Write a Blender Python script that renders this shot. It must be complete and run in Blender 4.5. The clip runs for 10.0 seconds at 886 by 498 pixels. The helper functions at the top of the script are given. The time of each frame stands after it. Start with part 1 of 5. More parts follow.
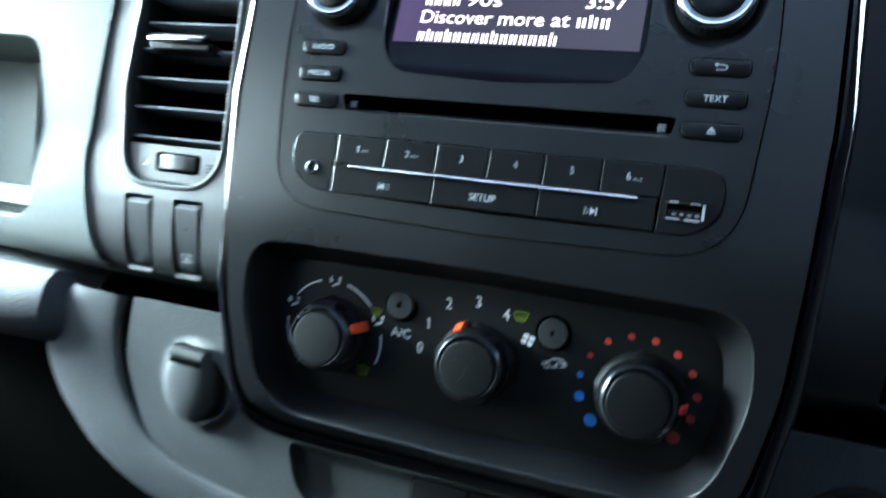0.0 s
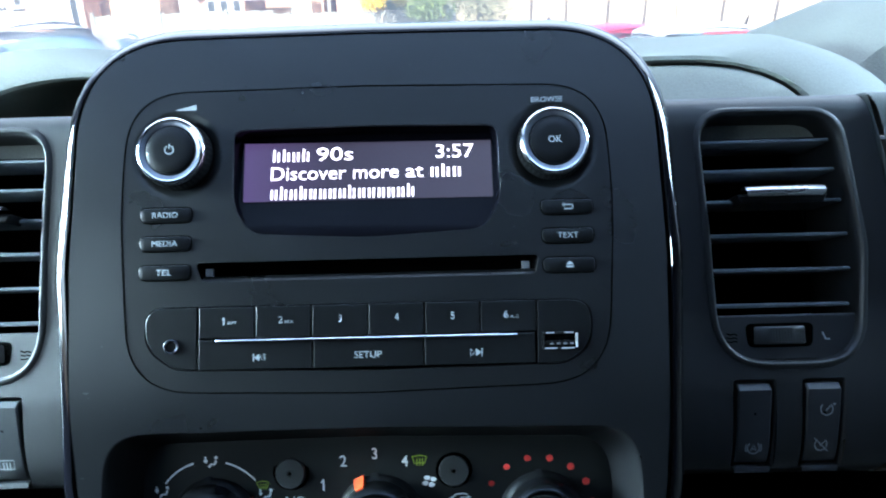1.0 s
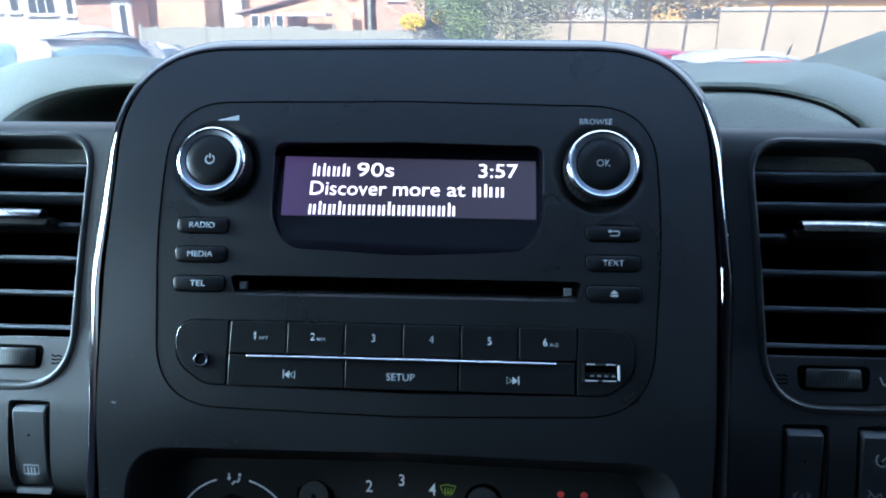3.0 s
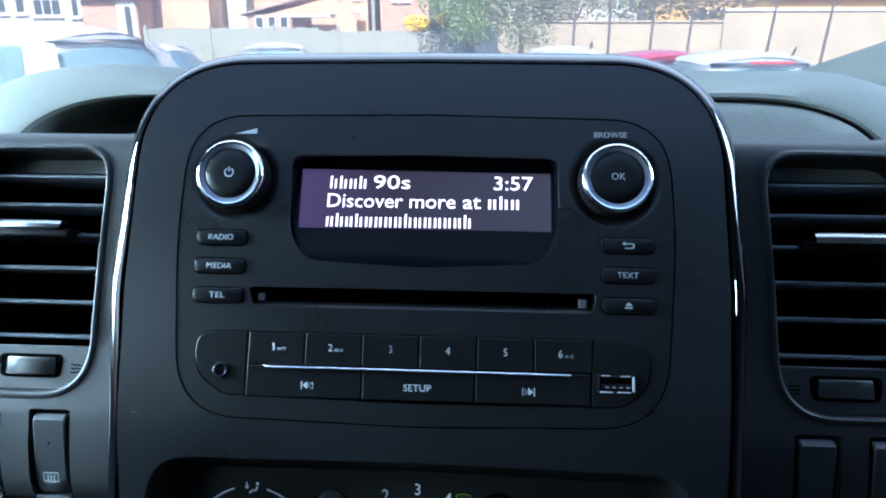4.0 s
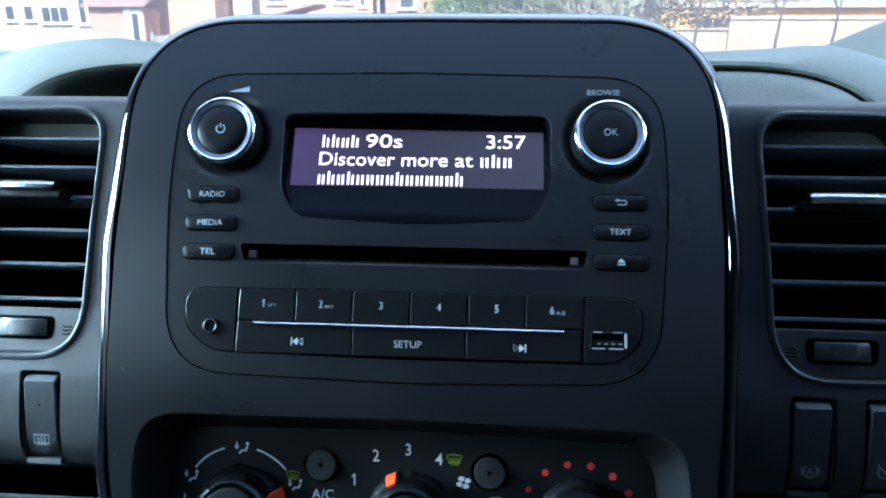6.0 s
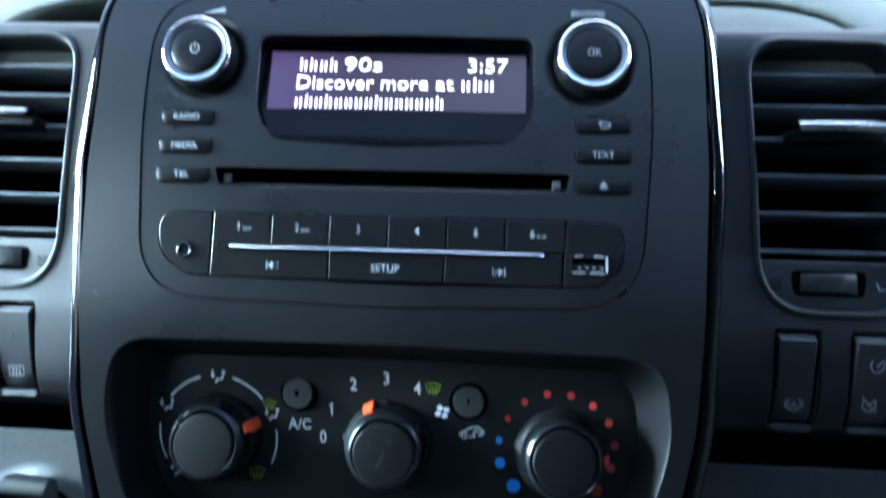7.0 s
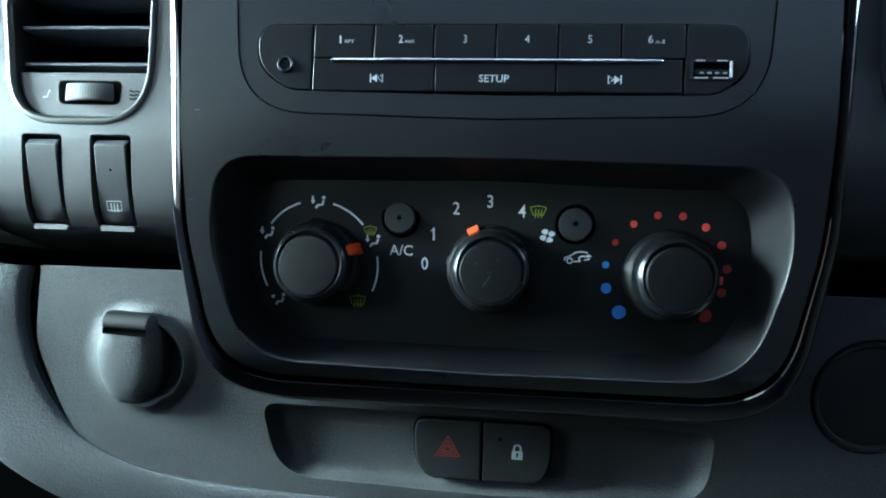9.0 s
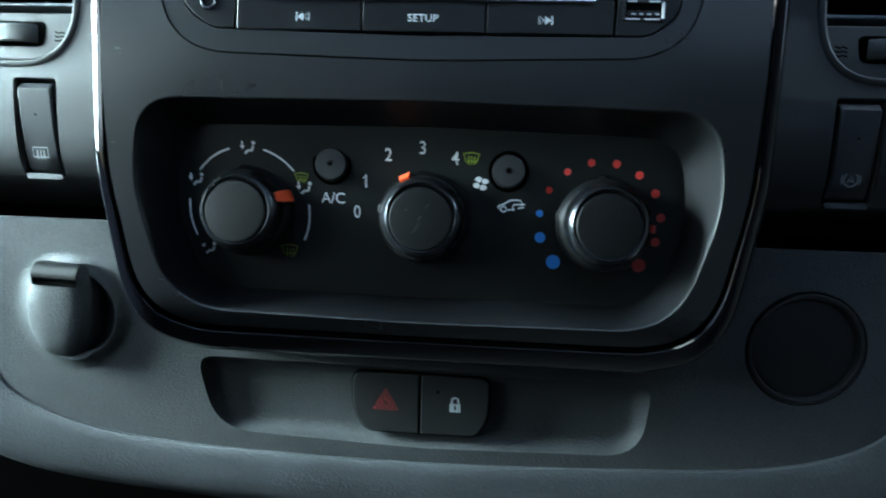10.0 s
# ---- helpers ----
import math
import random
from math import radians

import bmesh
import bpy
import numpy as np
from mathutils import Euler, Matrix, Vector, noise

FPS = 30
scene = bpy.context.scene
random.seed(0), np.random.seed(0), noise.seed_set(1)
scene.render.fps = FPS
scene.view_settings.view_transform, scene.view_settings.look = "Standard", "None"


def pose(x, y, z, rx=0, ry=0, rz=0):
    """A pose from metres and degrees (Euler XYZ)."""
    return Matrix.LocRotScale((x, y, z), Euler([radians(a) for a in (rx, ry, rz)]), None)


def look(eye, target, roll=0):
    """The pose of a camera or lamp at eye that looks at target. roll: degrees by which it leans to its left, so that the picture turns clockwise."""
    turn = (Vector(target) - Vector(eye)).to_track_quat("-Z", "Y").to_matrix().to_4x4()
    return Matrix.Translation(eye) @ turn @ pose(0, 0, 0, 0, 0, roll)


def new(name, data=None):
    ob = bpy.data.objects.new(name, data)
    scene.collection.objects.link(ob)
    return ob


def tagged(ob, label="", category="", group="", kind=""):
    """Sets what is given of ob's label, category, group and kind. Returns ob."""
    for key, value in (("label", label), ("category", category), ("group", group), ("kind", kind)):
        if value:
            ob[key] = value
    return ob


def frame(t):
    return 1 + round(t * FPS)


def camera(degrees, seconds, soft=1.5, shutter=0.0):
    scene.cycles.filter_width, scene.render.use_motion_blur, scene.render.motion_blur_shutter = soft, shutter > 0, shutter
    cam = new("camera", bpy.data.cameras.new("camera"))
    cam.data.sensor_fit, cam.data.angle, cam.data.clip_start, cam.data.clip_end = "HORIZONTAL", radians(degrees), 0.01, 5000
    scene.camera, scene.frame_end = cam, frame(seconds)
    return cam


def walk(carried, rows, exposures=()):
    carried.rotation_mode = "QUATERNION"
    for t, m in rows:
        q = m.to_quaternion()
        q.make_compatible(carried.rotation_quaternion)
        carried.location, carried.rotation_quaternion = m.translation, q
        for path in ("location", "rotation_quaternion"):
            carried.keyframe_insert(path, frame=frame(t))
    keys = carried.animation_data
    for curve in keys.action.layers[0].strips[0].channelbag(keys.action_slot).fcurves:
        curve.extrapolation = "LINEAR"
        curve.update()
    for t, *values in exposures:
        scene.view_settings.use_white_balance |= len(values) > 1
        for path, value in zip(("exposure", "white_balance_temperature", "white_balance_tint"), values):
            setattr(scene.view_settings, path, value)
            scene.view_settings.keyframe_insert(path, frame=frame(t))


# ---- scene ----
# The dashboard is laid out in millimetres on the radio's face (x right, y into the dash, z up the face);
# DASH tips that face back and lifts it to its height above the road.
cam = camera(67.4, 10.0, soft=1.95, shutter=0.6)
DASH = pose(0, 0, 1.27, -26, 0, 0)
PATH = [
    (0, (74.31, -259.87, -28.39), (-21.25, 24.44, -22.00), 8.80),
    (0.2, (64.31, -247.07, -18.96), (-16.57, 41.55, -6.43), 8.50),
    (0.3, (59.06, -245.33, -13.29), (-11.83, 45.65, 4.18), 7.28),
    (0.5, (48.96, -251.09, 2.19), (13.40, 46.36, 18.33), 3.83),
    (0.7, (42.37, -263.74, 6.83), (28.02, 33.86, 41.90), 2.44),
    (0.8, (40.06, -267.77, 8.82), (28.52, 29.69, 46.01), 0.93),
    (1, (34.37, -270.85, 11.03), (31.23, 27.14, 45.51), -1.42),
    (1.5, (29.14, -270.96, 17.21), (18.57, 26.75, 52.66), -0.28),
    (2, (25.50, -263.69, 11.88), (11.59, 33.26, 52.21), 1.00),
    (2.2, (27.98, -262.47, 10.54), (10.87, 33.73, 54.98), 0.94),
    (3.3, (29.73, -263.42, 16.41), (15.39, 33.24, 58.67), 1.63),
    (3.5, (29.30, -263.68, 18.39), (16.58, 33.05, 60.68), 1.46),
    (4, (24.75, -266.89, 17.40), (7.20, 29.49, 60.38), 1.54),
    (4.5, (26.16, -265.90, 10.95), (6.99, 29.37, 60.42), 1.40),
    (5, (33.42, -261.55, 14.04), (19.37, 35.12, 56.35), 1.00),
    (5.5, (29.14, -262.67, 7.98), (12.91, 33.64, 51.99), 1.56),
    (5.7, (29.67, -262.32, 2.96), (11.05, 33.70, 47.97), 1.85),
    (6.8, (33.89, -256.75, -17.54), (13.57, 38.84, 29.53), 1.84),
    (7, (38.68, -252.65, -25.14), (19.48, 44.12, 14.42), 2.19),
    (7.5, (35.96, -244.65, -42.56), (19.38, 53.90, -18.21), 1.70),
    (8, (25.90, -238.78, -70.16), (0.66, 59.74, -54.29), 1.45),
    (8.5, (21.57, -237.01, -75.97), (-1.79, 61.71, -61.04), 1.48),
    (9, (9.61, -242.78, -75.07), (-22.03, 55.19, -60.64), 2.28),
    (9.5, (15.74, -239.01, -83.70), (-10.56, 59.61, -72.16), 2.38),
    (10, (30.37, -235.85, -85.80), (6.10, 63.13, -81.22), 2.61),
]
walk(cam, [(t, DASH @ look(Vector(eye) / 1000, Vector(target) / 1000, roll)) for t, eye, target, roll in PATH],
     [(0.0, 1.5, 6500, 13), (0.4, 1.75, 6200, 11), (1.0, 1.55, 6000, 13), (2.0, 1.05, 5850, 14), (3.5, 0.92, 5700, 14), (5.7, 0.95, 5650, 13), (7.0, 1.62, 5850, 14),
      (7.5, 1.7, 5800, 8), (8.3, 1.30, 6300, 8), (10.0, 1.22, 6600, 10)])

# ---- light ----
world = bpy.data.worlds.new("sky")
scene.world = world
world.use_nodes = True
wn = world.node_tree
sky = wn.nodes.new("ShaderNodeTexSky")
sky.sky_type, sky.sun_disc = "NISHITA", False
sky.sun_elevation, sky.sun_rotation = radians(42), radians(184)
sky.dust_density = 2.0
wn.links.new(sky.outputs[0], wn.nodes["Background"].inputs[0])
wn.nodes["Background"].inputs[1].default_value = 0.15

sun = new("sun", bpy.data.lights.new("sun", "SUN"))
sun.data.energy, sun.data.angle, sun.data.color = 5.0, radians(0.6), (1.0, 0.95, 0.88)
sun.matrix_world = look((0.6, -9, 9), (0, 0, 0))


def cab_lamp(name, eye, target, wide, high, watts, colour, spread=180):
    """An area lamp for skylight at a window, or for fill in the cab."""
    lamp = new(name, bpy.data.lights.new(name, "AREA"))
    lamp.data.shape, lamp.data.size, lamp.data.size_y = "RECTANGLE", wide, high
    lamp.data.energy, lamp.data.color = watts, colour
    lamp.data.spread = radians(spread)
    lamp.matrix_world = look(eye, target)
    return lamp


cab_lamp("side_window_light", (-0.81, 0.01, 1.37), (-0.30, 0.025, 1.12), 0.32, 0.40, 9.3, (0.66, 0.93, 1.0), 58)
cab_lamp("side_window_rear_light", (-0.81, -0.50, 1.56), (-0.10, 0.0, 1.15), 0.30, 0.30, 0.38, (0.70, 0.93, 1.0), 100)
cab_lamp("driver_window_light", (0.80, 0.16, 1.62), (0.24, 0.08, 1.32), 0.28, 0.26, 0.85, (0.56, 0.82, 1.0), 70)
cab_lamp("windscreen_light", (0, 0.34, 1.72), (0, -0.04, 1.18), 1.4, 0.36, 3.0, (0.72, 0.88, 1.0))
# Unseen fill below the roof edge, added to brighten the headliner that the console reflects.
cab_lamp("headliner_fill", (0, 0.06, 1.74), (0, -0.30, 1.93), 1.4, 0.14, 3.9, (0.42, 0.66, 1.0), 80)


# ---- materials ----
def material(name, colour, rough=0.5, metal=0.0, grain=0.0, size=900.0, vary=0.12, coat=0.0, patch=25.0, bump=0.35, clear=0.0, emit=None, spec=0.5):
    """A procedural surface: two scales of colour and gloss variation and a fine relief."""
    m = bpy.data.materials.new(name)
    m.use_nodes = True
    n, l = m.node_tree.nodes, m.node_tree.links
    b = n["Principled BSDF"]
    b.inputs["Metallic"].default_value = metal
    b.inputs["Coat Weight"].default_value = coat
    b.inputs["Coat Roughness"].default_value = 0.05
    b.inputs["Specular IOR Level"].default_value = spec
    b.inputs["Transmission Weight"].default_value = clear
    co = n.new("ShaderNodeTexCoord")
    big, fine = n.new("ShaderNodeTexNoise"), n.new("ShaderNodeTexNoise")
    big.inputs["Scale"].default_value, fine.inputs["Scale"].default_value = patch, size
    big.inputs["Detail"].default_value, fine.inputs["Detail"].default_value = 5, 2
    for tex in (big, fine):
        l.new(co.outputs["Object"], tex.inputs["Vector"])
    add = n.new("ShaderNodeMath")
    add.operation = "ADD"
    l.new(big.outputs[0], add.inputs[0])
    l.new(fine.outputs[0], add.inputs[1])
    tone = n.new("ShaderNodeMapRange")
    tone.inputs["From Min"].default_value, tone.inputs["From Max"].default_value = 0.6, 1.4
    tone.inputs["To Min"].default_value, tone.inputs["To Max"].default_value = 1 - vary, 1 + vary
    l.new(add.outputs[0], tone.inputs["Value"])
    mul = n.new("ShaderNodeVectorMath")
    mul.operation = "SCALE"
    mul.inputs[0].default_value = colour
    l.new(tone.outputs[0], mul.inputs["Scale"])
    l.new(mul.outputs[0], b.inputs["Base Color"])
    gloss = n.new("ShaderNodeMapRange")
    gloss.inputs["From Min"].default_value, gloss.inputs["From Max"].default_value = 0.3, 0.7
    gloss.inputs["To Min"].default_value, gloss.inputs["To Max"].default_value = rough * 0.9, min(1.0, rough * 1.12)
    l.new(big.outputs[0], gloss.inputs["Value"])
    l.new(gloss.outputs[0], b.inputs["Roughness"])
    if grain:
        relief = n.new("ShaderNodeBump")
        relief.inputs["Distance"].default_value = grain
        relief.inputs["Strength"].default_value = bump
        l.new(fine.outputs[0], relief.inputs["Height"])
        l.new(relief.outputs[0], b.inputs["Normal"])
    if emit:
        b.inputs["Emission Color"].default_value = (*emit[0], 1)
        b.inputs["Emission Strength"].default_value = emit[1]
    return m


fascia_grey = material("fascia_plastic", (0.0085, 0.0092, 0.0102), 0.44, grain=0.0002, size=1900, bump=0.4, vary=0.2, spec=0.5)
lower_grey = material("lower_fascia_plastic", (0.035, 0.0378, 0.039), 0.55, grain=0.0005, size=1100, bump=0.8, vary=0.35, spec=0.2)
dash_grey = material("dash_plastic", (0.070, 0.077, 0.073), 0.6, grain=0.0004, size=1100, spec=0.22)
# Lighter than the fascia: windscreen light on the top is put into its colour.
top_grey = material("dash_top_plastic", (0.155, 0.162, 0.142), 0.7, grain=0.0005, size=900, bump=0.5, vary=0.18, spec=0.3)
lip_grey = material("pebbled_plastic", (0.034, 0.0375, 0.041), 0.55, grain=0.0007, size=800, bump=0.7, vary=0.3, spec=0.4)
console_black = material("console_satin", (0.0045, 0.0052, 0.0066), 0.29, grain=0.0001, size=1800, bump=0.4, vary=0.25, spec=0.64)
recess_black = material("recess_satin", (0.0030, 0.0034, 0.0042), 0.42, grain=0.0001, size=1800, bump=0.4, vary=0.2, spec=0.38)
radio_black = material("radio_satin", (0.0036, 0.004, 0.0047), 0.29, grain=0.0001, size=2500, bump=0.35, spec=0.55)
key_black = material("key_plastic", (0.0036, 0.004, 0.0046), 0.32, grain=0.00005, size=3000, bump=0.35, spec=0.22)
rubber = material("knob_rubber", (0.0042, 0.0045, 0.005), 0.5, grain=0.0001, size=2500, spec=0.22)
plate_black = material("climate_plate", (0.0115, 0.0130, 0.0125), 0.6, grain=0.0001, size=2500, bump=0.2, spec=0.2)
gloss_edge = material("gloss_edge", (0.002, 0.002, 0.003), 0.06, coat=0.22, vary=0.02, spec=0.42)
# Near-black that paints in shade inside gaps and slots; also dark dots and symbols.
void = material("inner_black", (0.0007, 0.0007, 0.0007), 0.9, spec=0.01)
vent_black = material("vent_slat_plastic", (0.08, 0.09, 0.10), 0.38, grain=0.0001, size=2500)
chrome = material("chrome", (0.78, 0.79, 0.82), 0.08, metal=1.0, vary=0.03)
satin_chrome = material("satin_chrome", (0.6, 0.62, 0.66), 0.25, metal=1.0, vary=0.04)
cap_black = material("knob_cap", (0.0026, 0.0028, 0.0032), 0.5, grain=0.0001, size=2500, spec=0.1)
rocker_grey = material("rocker_plastic", (0.018, 0.0195, 0.0215), 0.40, grain=0.0001, size=2500)
rim_gloss = material("knob_rim", (0.030, 0.032, 0.036), 0.26, metal=0.9, vary=0.08)
ring_satin = material("knob_inner_ring", (0.20, 0.21, 0.24), 0.38, metal=0.8, vary=0.06)
switch_black = material("switch_plastic", (0.0105, 0.0115, 0.0120), 0.5, grain=0.0001, size=2000, spec=0.4)
steel = material("steel", (0.42, 0.42, 0.43), 0.35, metal=0.9)
shield = material("glint_metal", (0.45, 0.45, 0.46), 0.45, metal=0.5)
print_white = material("white_print", (0.38, 0.405, 0.42), 0.5, vary=0.05)
# Paler than the radio's print; the colour stands in for backlighting.
plate_print = material("bright_print", (0.85, 0.87, 0.88), 0.5, vary=0.05)
scuff_grey = material("pale_scuff", (0.06, 0.063, 0.066), 0.7, vary=0.2)
print_grey = material("grey_print", (0.32, 0.34, 0.35), 0.5, vary=0.05)
print_soft = material("soft_grey_print", (0.22, 0.235, 0.24), 0.5, vary=0.05)
print_dim = material("dim_grey_print", (0.05, 0.052, 0.055), 0.5, vary=0.05)
print_red = material("red_print", (0.62, 0.045, 0.035), 0.5, vary=0.08)
print_dim_red = material("dim_red_print", (0.40, 0.035, 0.03), 0.5, vary=0.08)
print_blue = material("blue_print", (0.02, 0.18, 0.55), 0.5, vary=0.08)
print_green = material("lime_print", (0.22, 0.29, 0.02), 0.5, vary=0.08)
orange = material("orange_pointer", (0.8, 0.075, 0.015), 0.45, vary=0.08)
display_glass = material("display_window", (0.003, 0.003, 0.005), 0.10, vary=0.02, spec=0.07)
lcd_ink = material("lit_characters", (0.8, 0.75, 0.8), 0.5, emit=((1.0, 0.90, 0.95), 1.0))


def lcd_material():
    """The backlit display: violet where the backlight sits, greyer away from it."""
    m = material("lcd_backlight", (0.01, 0.01, 0.015), 0.2, spec=0.12)
    n, l = m.node_tree.nodes, m.node_tree.links
    co, sep, ramp = n.new("ShaderNodeTexCoord"), n.new("ShaderNodeSeparateXYZ"), n.new("ShaderNodeValToRGB")
    span = n.new("ShaderNodeMapRange")
    span.inputs["From Min"].default_value, span.inputs["From Max"].default_value = -0.053, 0.053
    l.new(co.outputs["Object"], sep.inputs[0])
    l.new(sep.outputs["X"], span.inputs["Value"])
    l.new(span.outputs[0], ramp.inputs[0])
    ramp.color_ramp.elements[0].color, ramp.color_ramp.elements[1].color = (0.115, 0.075, 0.20, 1), (0.075, 0.072, 0.105, 1)
    mid = ramp.color_ramp.elements.new(0.35)
    mid.color = (0.055, 0.046, 0.075, 1)
    b = n["Principled BSDF"]
    l.new(ramp.outputs[0], b.inputs["Emission Color"])
    b.inputs["Emission Strength"].default_value = 0.35
    return m


lcd_glow = lcd_material()


# ---- tools ----
def thing(name, label, category, matrix=DASH, group="", kind=""):
    ob = new(name)
    ob.empty_display_size = 0.02
    ob.matrix_world = matrix
    return tagged(ob, label, category, group, kind)


def part(name, bm, mat, parent=None, label="", unit=0.001, smooth=35):
    """Links a bmesh as one mesh object under a thing or a part; unit: metres to one unit of the bmesh."""
    if unit != 1:
        bmesh.ops.scale(bm, vec=(unit,) * 3, verts=bm.verts)
    bmesh.ops.recalc_face_normals(bm, faces=bm.faces)
    me = bpy.data.meshes.new(name)
    bm.to_mesh(me)
    bm.free()
    me.polygons.foreach_set("use_smooth", [smooth > 0] * len(me.polygons))
    if smooth:
        me.set_sharp_from_angle(angle=radians(smooth))
    me.materials.append(mat)
    ob = new(name, me)
    ob.parent = parent
    return tagged(ob, label)


def curve_of(table, blur=0.0):
    """A smooth-stepped height over z from (z, y) knots."""
    zs, ys = [k[0] for k in table], [k[1] for k in table]
    return lambda z: float(np.interp([z + blur * k for k in (-2, -1, 0, 1, 2)], zs, ys).mean())


upper = curve_of([(-80, 112), (-66, 82), (-63, 64), (-60.5, 53), (-58, 46.5), (-55, 44.0), (-50, 41.0), (-42, 38.4), (-30, 36.0), (-18, 34.4), (15, 33), (78, 23.5), (98, 20.5), (104, 20.5), (108, 22), (111, 25.5), (112.5, 30)])
lower = curve_of([(-230, 90), (-175, 73), (-145, 66), (-100, 56.5), (-60, 49)])
front = curve_of([(-140, 66), (-118, 29), (-113, 22), (-108, 19.8), (-80, 13.5), (-50, 6.5), (-25, 1.5), (-10, 0), (150, 0)], 2.5)
plate_y = curve_of([(-115, 43), (-85, 34), (-43, 22), (-30, 18)])


def flat(_z):
    return 0.0


def rpoly(corners, seg=7):
    """An outline in x, z from corners (x, z, radius)."""
    out, n = [], len(corners)
    for i, (x, z, r) in enumerate(corners):
        p, a, b = Vector((x, z)), Vector(corners[i - 1][:2]), Vector(corners[(i + 1) % n][:2])
        u, v = (a - p).normalized(), (b - p).normalized()
        half = u.angle(v) / 2
        reach = min(r / max(math.tan(half), 1e-3), (a - p).length * 0.49, (b - p).length * 0.49)
        s, e = p + u * reach, p + v * reach
        for k in range(seg + 1):
            f = k / seg
            out.append(tuple(s * (1 - f) ** 2 * 1.0 + p * 2 * f * (1 - f) + e * f * f))
    return out


def circle(x, z, r, n=40):
    return [(x + r * math.cos(2 * math.pi * k / n), z + r * math.sin(2 * math.pi * k / n)) for k in range(n)]


def grow(pts, d):
    """The outline moved outwards by d (inwards where d is negative)."""
    n, out = len(pts), []
    area = sum(pts[i - 1][0] * pts[i][1] - pts[i][0] * pts[i - 1][1] for i in range(n))
    s = 1 if area > 0 else -1
    for i in range(n):
        a, b = Vector(pts[i - 1]), Vector(pts[(i + 1) % n])
        t = (b - a)
        t = t.normalized() if t.length > 1e-9 else Vector((1, 0))
        out.append((pts[i][0] + s * t.y * d, pts[i][1] - s * t.x * d))
    return out


def ring(pts, y, follow=flat):
    return [(x, y + follow(z), z) for x, z in pts]


def skin(bm, rings, first=False, last=False, closed=True):
    """Faces between rings of as many points each; first, last: whether the ends are closed."""
    made = [[bm.verts.new(p) for p in r] for r in rings]
    n = len(made[0])
    for a, b in zip(made, made[1:]):
        for k in range(n if closed else n - 1):
            bm.faces.new((a[k], a[(k + 1) % n], b[(k + 1) % n], b[k]))
    if first:
        bm.faces.new(made[0])
    if last:
        bm.faces.new(made[-1])
    return bm


def pad(outline, y, thick, bevel=0.6, follow=flat, bm=None, crown=0.0):
    """A plate with a rounded front edge; its front lies at y."""
    bm = bm or bmesh.new()
    r = [ring(outline, y + thick, follow), ring(outline, y + bevel, follow), ring(grow(outline, -bevel * 0.3), y + bevel * 0.3, follow),
         ring(grow(outline, -bevel), y, follow)]
    if crown:
        r += [ring(grow(outline, -bevel * 3), y - crown * 0.6, follow), ring(grow(outline, -bevel * 5), y - crown, follow)]
    return skin(bm, r, True, True)


def sheet(outline, holes, follow, y=0.0, step=8.0, rim=2.0, back=8.0, soft=(), bare=()):
    """A panel with openings, bent to follow a profile, its openings and edge turned inwards."""
    bm = bmesh.new()
    for loop in (outline, *holes, *soft, *bare):
        vs = [bm.verts.new((x, 0, z)) for x, z in loop]
        for a, b in zip(vs, vs[1:] + vs[:1]):
            bm.edges.new((a, b))
    bmesh.ops.triangle_fill(bm, use_beauty=True, edges=bm.edges[:], normal=(0, -1, 0))
    zs = [p[1] for p in outline]
    z = min(zs) + step
    while z < max(zs):
        bmesh.ops.bisect_plane(bm, geom=bm.verts[:] + bm.edges[:] + bm.faces[:], plane_co=(0, 0, z), plane_no=(0, 0, 1))
        z += step
    for v in bm.verts:
        v.co.y = y + follow(v.co.z)
    for loop, s in [(outline, 1)] + [(h, -1) for h in holes]:
        skin(bm, [ring(loop, y, follow), ring(grow(loop, s * rim * 0.3), y + rim * 0.35, follow), ring(grow(loop, s * rim * 0.45), y + rim, follow),
                  ring(grow(loop, s * rim * 0.45), y + back, follow)])
    return bm


def turned(cx, cz, profile, n=48, first=False, last=True, follow=flat, knurl=0):
    """A turned shape about the axis through cx, cz: profile of (radius, y)."""
    return skin(bmesh.new(), [ring(circle(cx, cz, r, n), y, (lambda z: follow(cz))) for r, y in profile], first, last)


def ribbon(bm, line, w, y, follow=flat, closed=False):
    """A flat stroke of width w along a line of (x, z)."""
    n = len(line)
    left, right = [], []
    for i in range(n):
        a = Vector(line[i - 1] if i or closed else line[i])
        b = Vector(line[(i + 1) % n] if i < n - 1 or closed else line[i])
        t = (b - a).normalized()
        left.append((line[i][0] - t.y * w / 2, line[i][1] + t.x * w / 2))
        right.append((line[i][0] + t.y * w / 2, line[i][1] - t.x * w / 2))
    skin(bm, [ring(left, y, follow), ring(right, y, follow)], closed=closed)
    return bm


def blot(bm, outline, y, follow=flat):
    bm.faces.new([bm.verts.new(p) for p in ring(outline, y, follow)])
    return bm


def arc(cx, cz, r, a0, a1, n=14):
    return [(cx + r * math.cos(radians(a0 + (a1 - a0) * k / n)), cz + r * math.sin(radians(a0 + (a1 - a0) * k / n))) for k in range(n + 1)]


